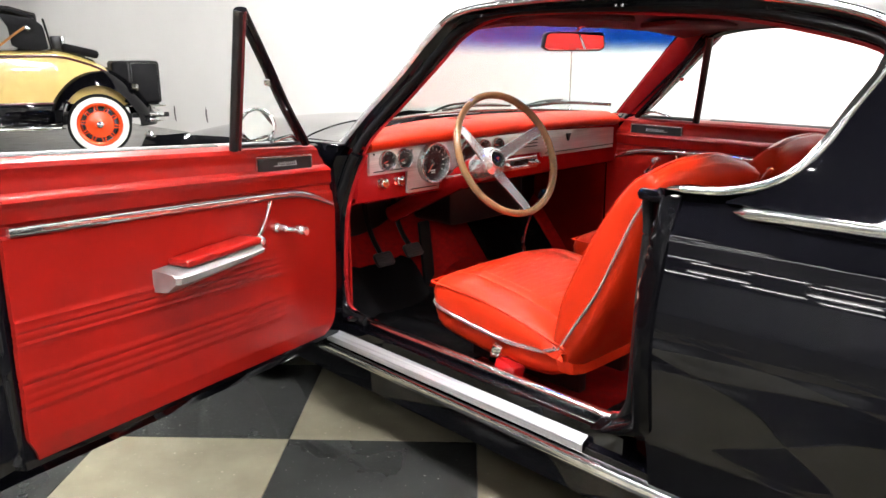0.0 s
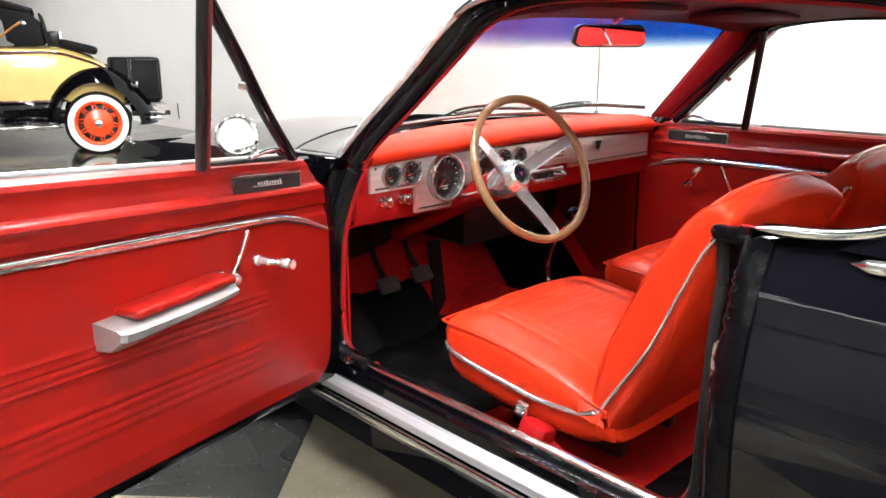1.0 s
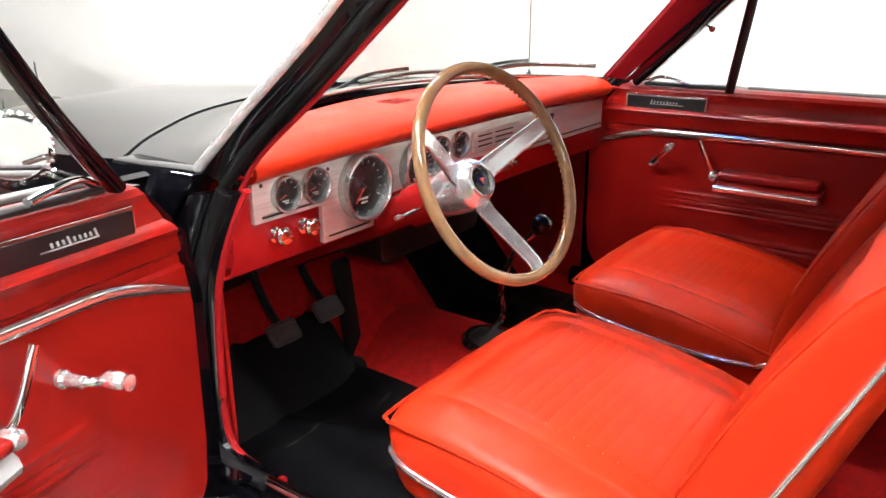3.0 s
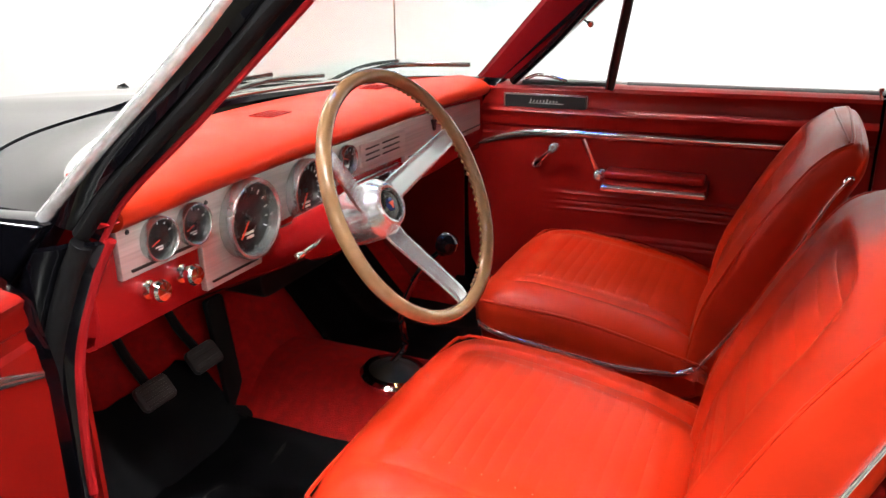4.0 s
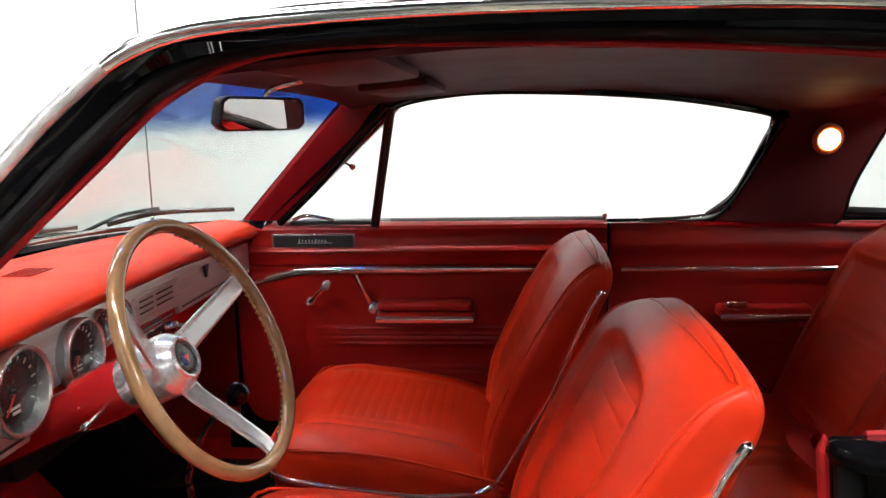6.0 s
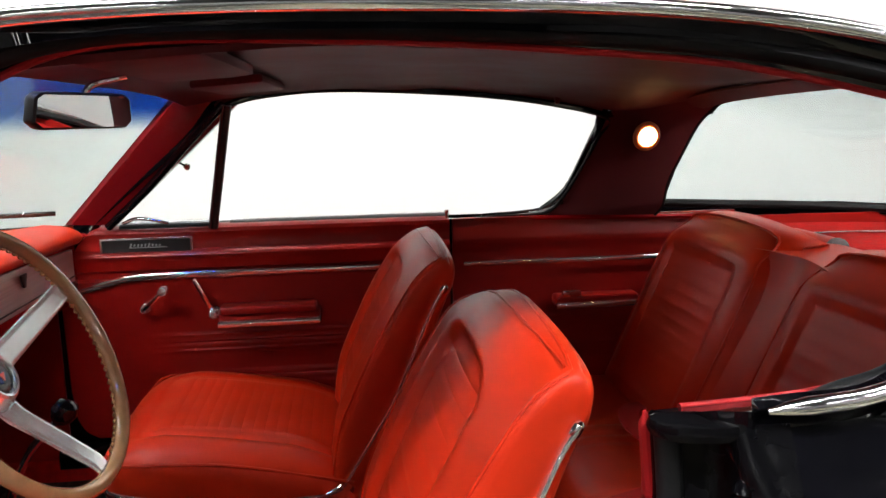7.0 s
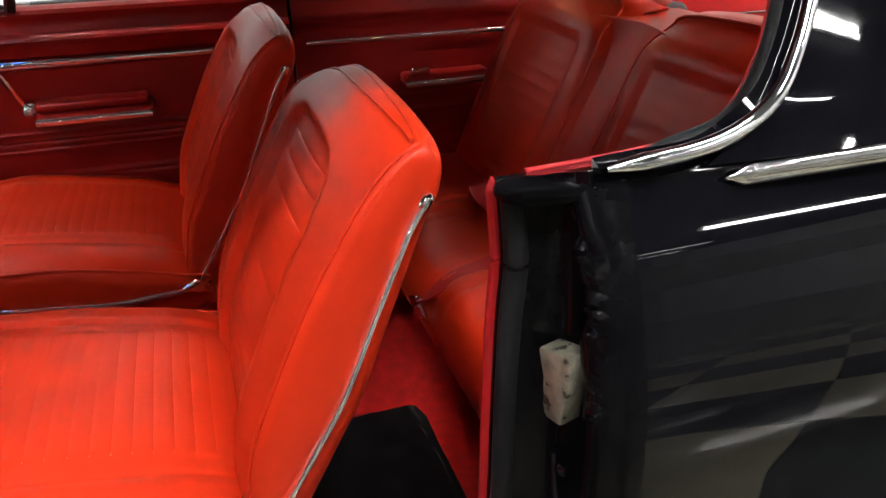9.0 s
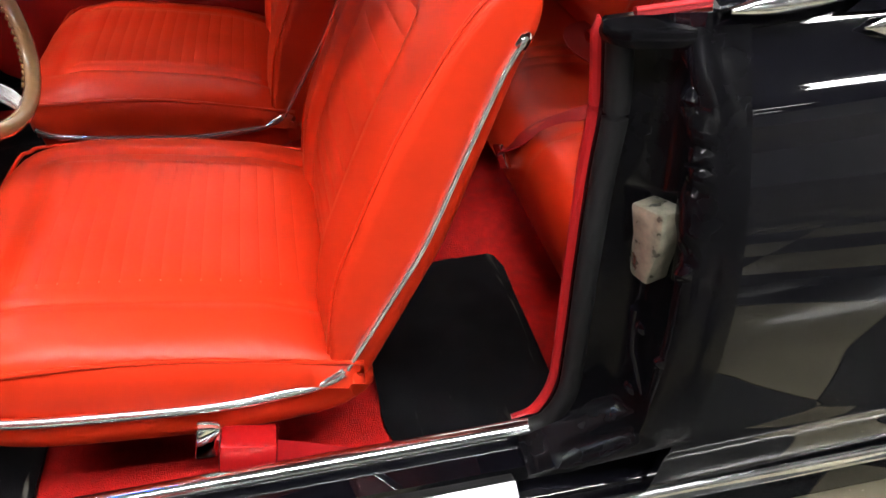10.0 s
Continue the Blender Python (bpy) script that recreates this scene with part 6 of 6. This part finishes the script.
def wire_wheel(x, y):
    s = -1 if y < 0 else 1
    o = (x, y, 0.365)
    w = rpart("wheel", lathe([(0.262, -0.05), (0.30, -0.062), (0.345, -0.055), (0.365, -0.025), (0.365, 0.025), (0.345, 0.055), (0.33, 0.06)], o, (0, s, 0), 40, cap=False), RUBBER, label="black tyre")
    rpart("whitewall", lathe([(0.335, 0.058), (0.30, 0.066), (0.262, 0.056), (0.262, 0.04)], o, (0, s, 0), 40, cap=False), WHITEWALL, w, "broad white sidewall")
    rpart("rim", lathe([(0.262, 0.052), (0.25, 0.058), (0.225, 0.045), (0.215, 0.0), (0.262, -0.05)], o, (0, s, 0), 40, cap=False), ORANGE, w, "orange steel rim")
    rpart("hub", lathe([(0.165, 0.015), (0.155, 0.040), (0.07, 0.06), (0.05, 0.065), (0.0, 0.066)], o, (0, s, 0), 30), ORANGE, w, "orange hub")
    rpart("hub_cap", lathe([(0.045, 0.06), (0.04, 0.085), (0.02, 0.095), (0, 0.096)], o, (0, s, 0), 24), CHROME, w)
    rpart("drum", lathe([(0.20, -0.03), (0.20, 0.0), (0, 0.0)], o, (0, s, 0), 30), DARK, w)
    sp = bmesh.new()
    for k in range(20):
        a, b = 2 * math.pi * k / 20, 2 * math.pi * (k + (0.35 if k % 2 else -0.35)) / 20
        tube([(o[0] + 0.145 * math.cos(a), y + s * 0.035, o[2] + 0.145 * math.sin(a)), (o[0] + 0.232 * math.cos(b), y + s * 0.02, o[2] + 0.232 * math.sin(b))], 0.009, 5, sp)
    rpart("spoke_set", sp, ORANGE, w, "orange wire spokes")


for x in (0.0, -2.62):
    wire_wheel(x, -0.71), wire_wheel(x, 0.71)
top = bmesh.new()
sheet([[(x, y, z + 0.05 * (1 - (y / 0.66) ** 2)) for y in np.linspace(-0.64, 0.64, 9)] for x, z in ((-1.55, 1.66), (-1.2, 1.70), (-0.85, 1.68), (-0.58, 1.60))], 0.03, top)
for yy in (-1, 1):
    prism([(-0.58, 1.60), (-0.50, 1.52), (-0.47, 1.26), (-0.75, 1.25), (-0.84, 1.30), (-0.86, 1.50), (-0.95, 1.66)], 0.02, Matrix(((1, 0, 0, 0), (0, 0, 1, yy * 0.64 - 0.01), (0, 1, 0, 0), (0, 0, 0, 1))), 0.004, top)
sheet([[(-0.50 + 0.02 * k, y, 1.60 - 0.115 * k) for y in np.linspace(-0.64, 0.64, 9)] for k in range(4)], 0.02, top)
rpart("soft_top", top, CANVAS, label="black canvas soft top")
rpart("landau_bar", tube([(-0.98, -0.665, 1.28), (-0.80, -0.675, 1.42), (-0.68, -0.67, 1.50)], 0.014, 8), OAK, label="wooden top bow")
rpart("bow_end", box((0.07, 0.03, 0.05), pose(-0.66, -0.668, 1.49, 0, 35, 0), 0.01), STAINLESS)
rpart("windscreen", box((0.02, 1.1, 0.36), pose(-1.62, 0, 1.40, 0, -8, 0), 0.006), CHROME)
rumble = rpart("rumble_seat", box((0.42, 0.9, 0.10), pose(-0.12, 0.02, 1.235, 0, 14, 0), 0.04), CANVAS, label="black rumble seat pad")
rpart("rear_lamp", box((0.05, 0.10, 0.16), pose(-0.30, -0.25, 1.33, 0, 0, 0), 0.015), STAINLESS)
rpart("rack_box", box((0.16, 0.16, 0.17), pose(-0.36, -0.12, 1.33), 0.02), DARK)
trunk = rpart("luggage_trunk", box((0.56, 0.95, 0.52), pose(0.485, -0.05, 0.85), 0.04, seg=3), CANVAS, label="black studded travel trunk on the rear rack")
studs = bmesh.new()
for k in range(15):
    for x, z in ((0.43 + 0.021 * k, 1.085), (0.43, 0.62 + 0.032 * k), (0.735, 0.62 + 0.032 * k)):
        lathe([(0.007, 0), (0.005, 0.004), (0, 0.005)], (x, -0.525, z), (0, -1, 0), 6, studs)
rpart("stud_row", studs, STAINLESS, trunk)
rpart("trunk_lid_edge", box((0.012, 0.96, 0.525), pose(0.40, -0.05, 0.85), 0.003), DARK, trunk)
rpart("trunk_rack", box((0.60, 0.8, 0.03), pose(0.52, -0.05, 0.560), 0.01), CHROME)
rpart("tail_lamp", lathe([(0.045, 0), (0.045, 0.05), (0.03, 0.07), (0, 0.075)], (0.42, -0.66, 0.80), (0.9, -0.3, 0), 20), CHROME)
for z in (0.47, 0.40):
    rpart("rear_bumper", sweep(spline([(0.58, -0.75, z), (0.72, -0.73, z), (0.77, -0.5, z), (0.77, 0.5, z), (0.72, 0.73, z)], 20), strip(0.012, 0.045)), CHROME, label="chrome bumper bar")
rpart("bumper_bracket", box((0.45, 0.03, 0.06), pose(0.62, -0.45, 0.44), 0.008), DARK)
rpart("hood", box((0.95, 0.85, 0.46), pose(-2.50, 0, 0.87), 0.12, seg=4), CREAM, label="cream hood")
rpart("radiator", box((0.08, 0.62, 0.62), pose(-3.0, 0, 0.80), 0.04), CHROME)
rpart("chassis", box((3.3, 0.75, 0.12), pose(-1.25, 0, 0.40), 0.02), DARK)

# ---- floor tiles ----
TILE, TURN_TILE = 0.615, radians(-46)
TU, TV = Vector((math.cos(TURN_TILE), math.sin(TURN_TILE), 0)), Vector((-math.sin(TURN_TILE), math.cos(TURN_TILE), 0))
CORNER = Vector((-0.974, -0.058, 0))


def tile_mesh(name, mat):
    bm = prism([(0.0012, 0.0012), (TILE - 0.0012, 0.0012), (TILE - 0.0012, TILE - 0.0012), (0.0012, TILE - 0.0012)], 0.004, pose(0, 0, -0.004), 0.0012)
    me = bpy.data.meshes.new(name)
    bm.to_mesh(me)
    bm.free()
    me.materials.append(mat)
    return me


TILES = (tile_mesh("light_tile", TILE_LIGHT), tile_mesh("dark_tile", TILE_DARK))
far = (bmesh.new(), bmesh.new())
spots = []
for i in range(-40, 41):
    for j in range(-40, 41):
        c = CORNER + TU * TILE * (i + 0.5) + TV * TILE * (j + 0.5)
        if ROOM[0] + 0.1 < c.x < ROOM[1] + 0.3 and ROOM[2] + 0.1 < c.y < ROOM[3] - 0.1:
            spots.append((math.hypot(c.x + 0.6, (c.y - 1.0) * 0.8), i, j))
spots.sort()
for k, (d, i, j) in enumerate(spots):
    o = CORNER + TU * TILE * i + TV * TILE * j
    kind = (i + j) % 2
    at = Matrix.Translation(o) @ Matrix.Rotation(TURN_TILE, 4, "Z")
    if k < 290:
        t = new("tile", TILES[kind])
        t.parent, t.matrix_basis = floor, at
    else:
        tmp = TILES[kind].copy()
        tmp.transform(at)
        far[kind].from_mesh(tmp)
        bpy.data.meshes.remove(tmp)
for bm, mat_ in zip(far, (TILE_LIGHT, TILE_DARK)):
    me = bpy.data.meshes.new("far_tiles")
    bm.to_mesh(me)
    bm.free()
    me.materials.append(mat_)
    ob = new("far_tiles", me)
    ob.parent = floor
    tagged(ob, kind="stuff")
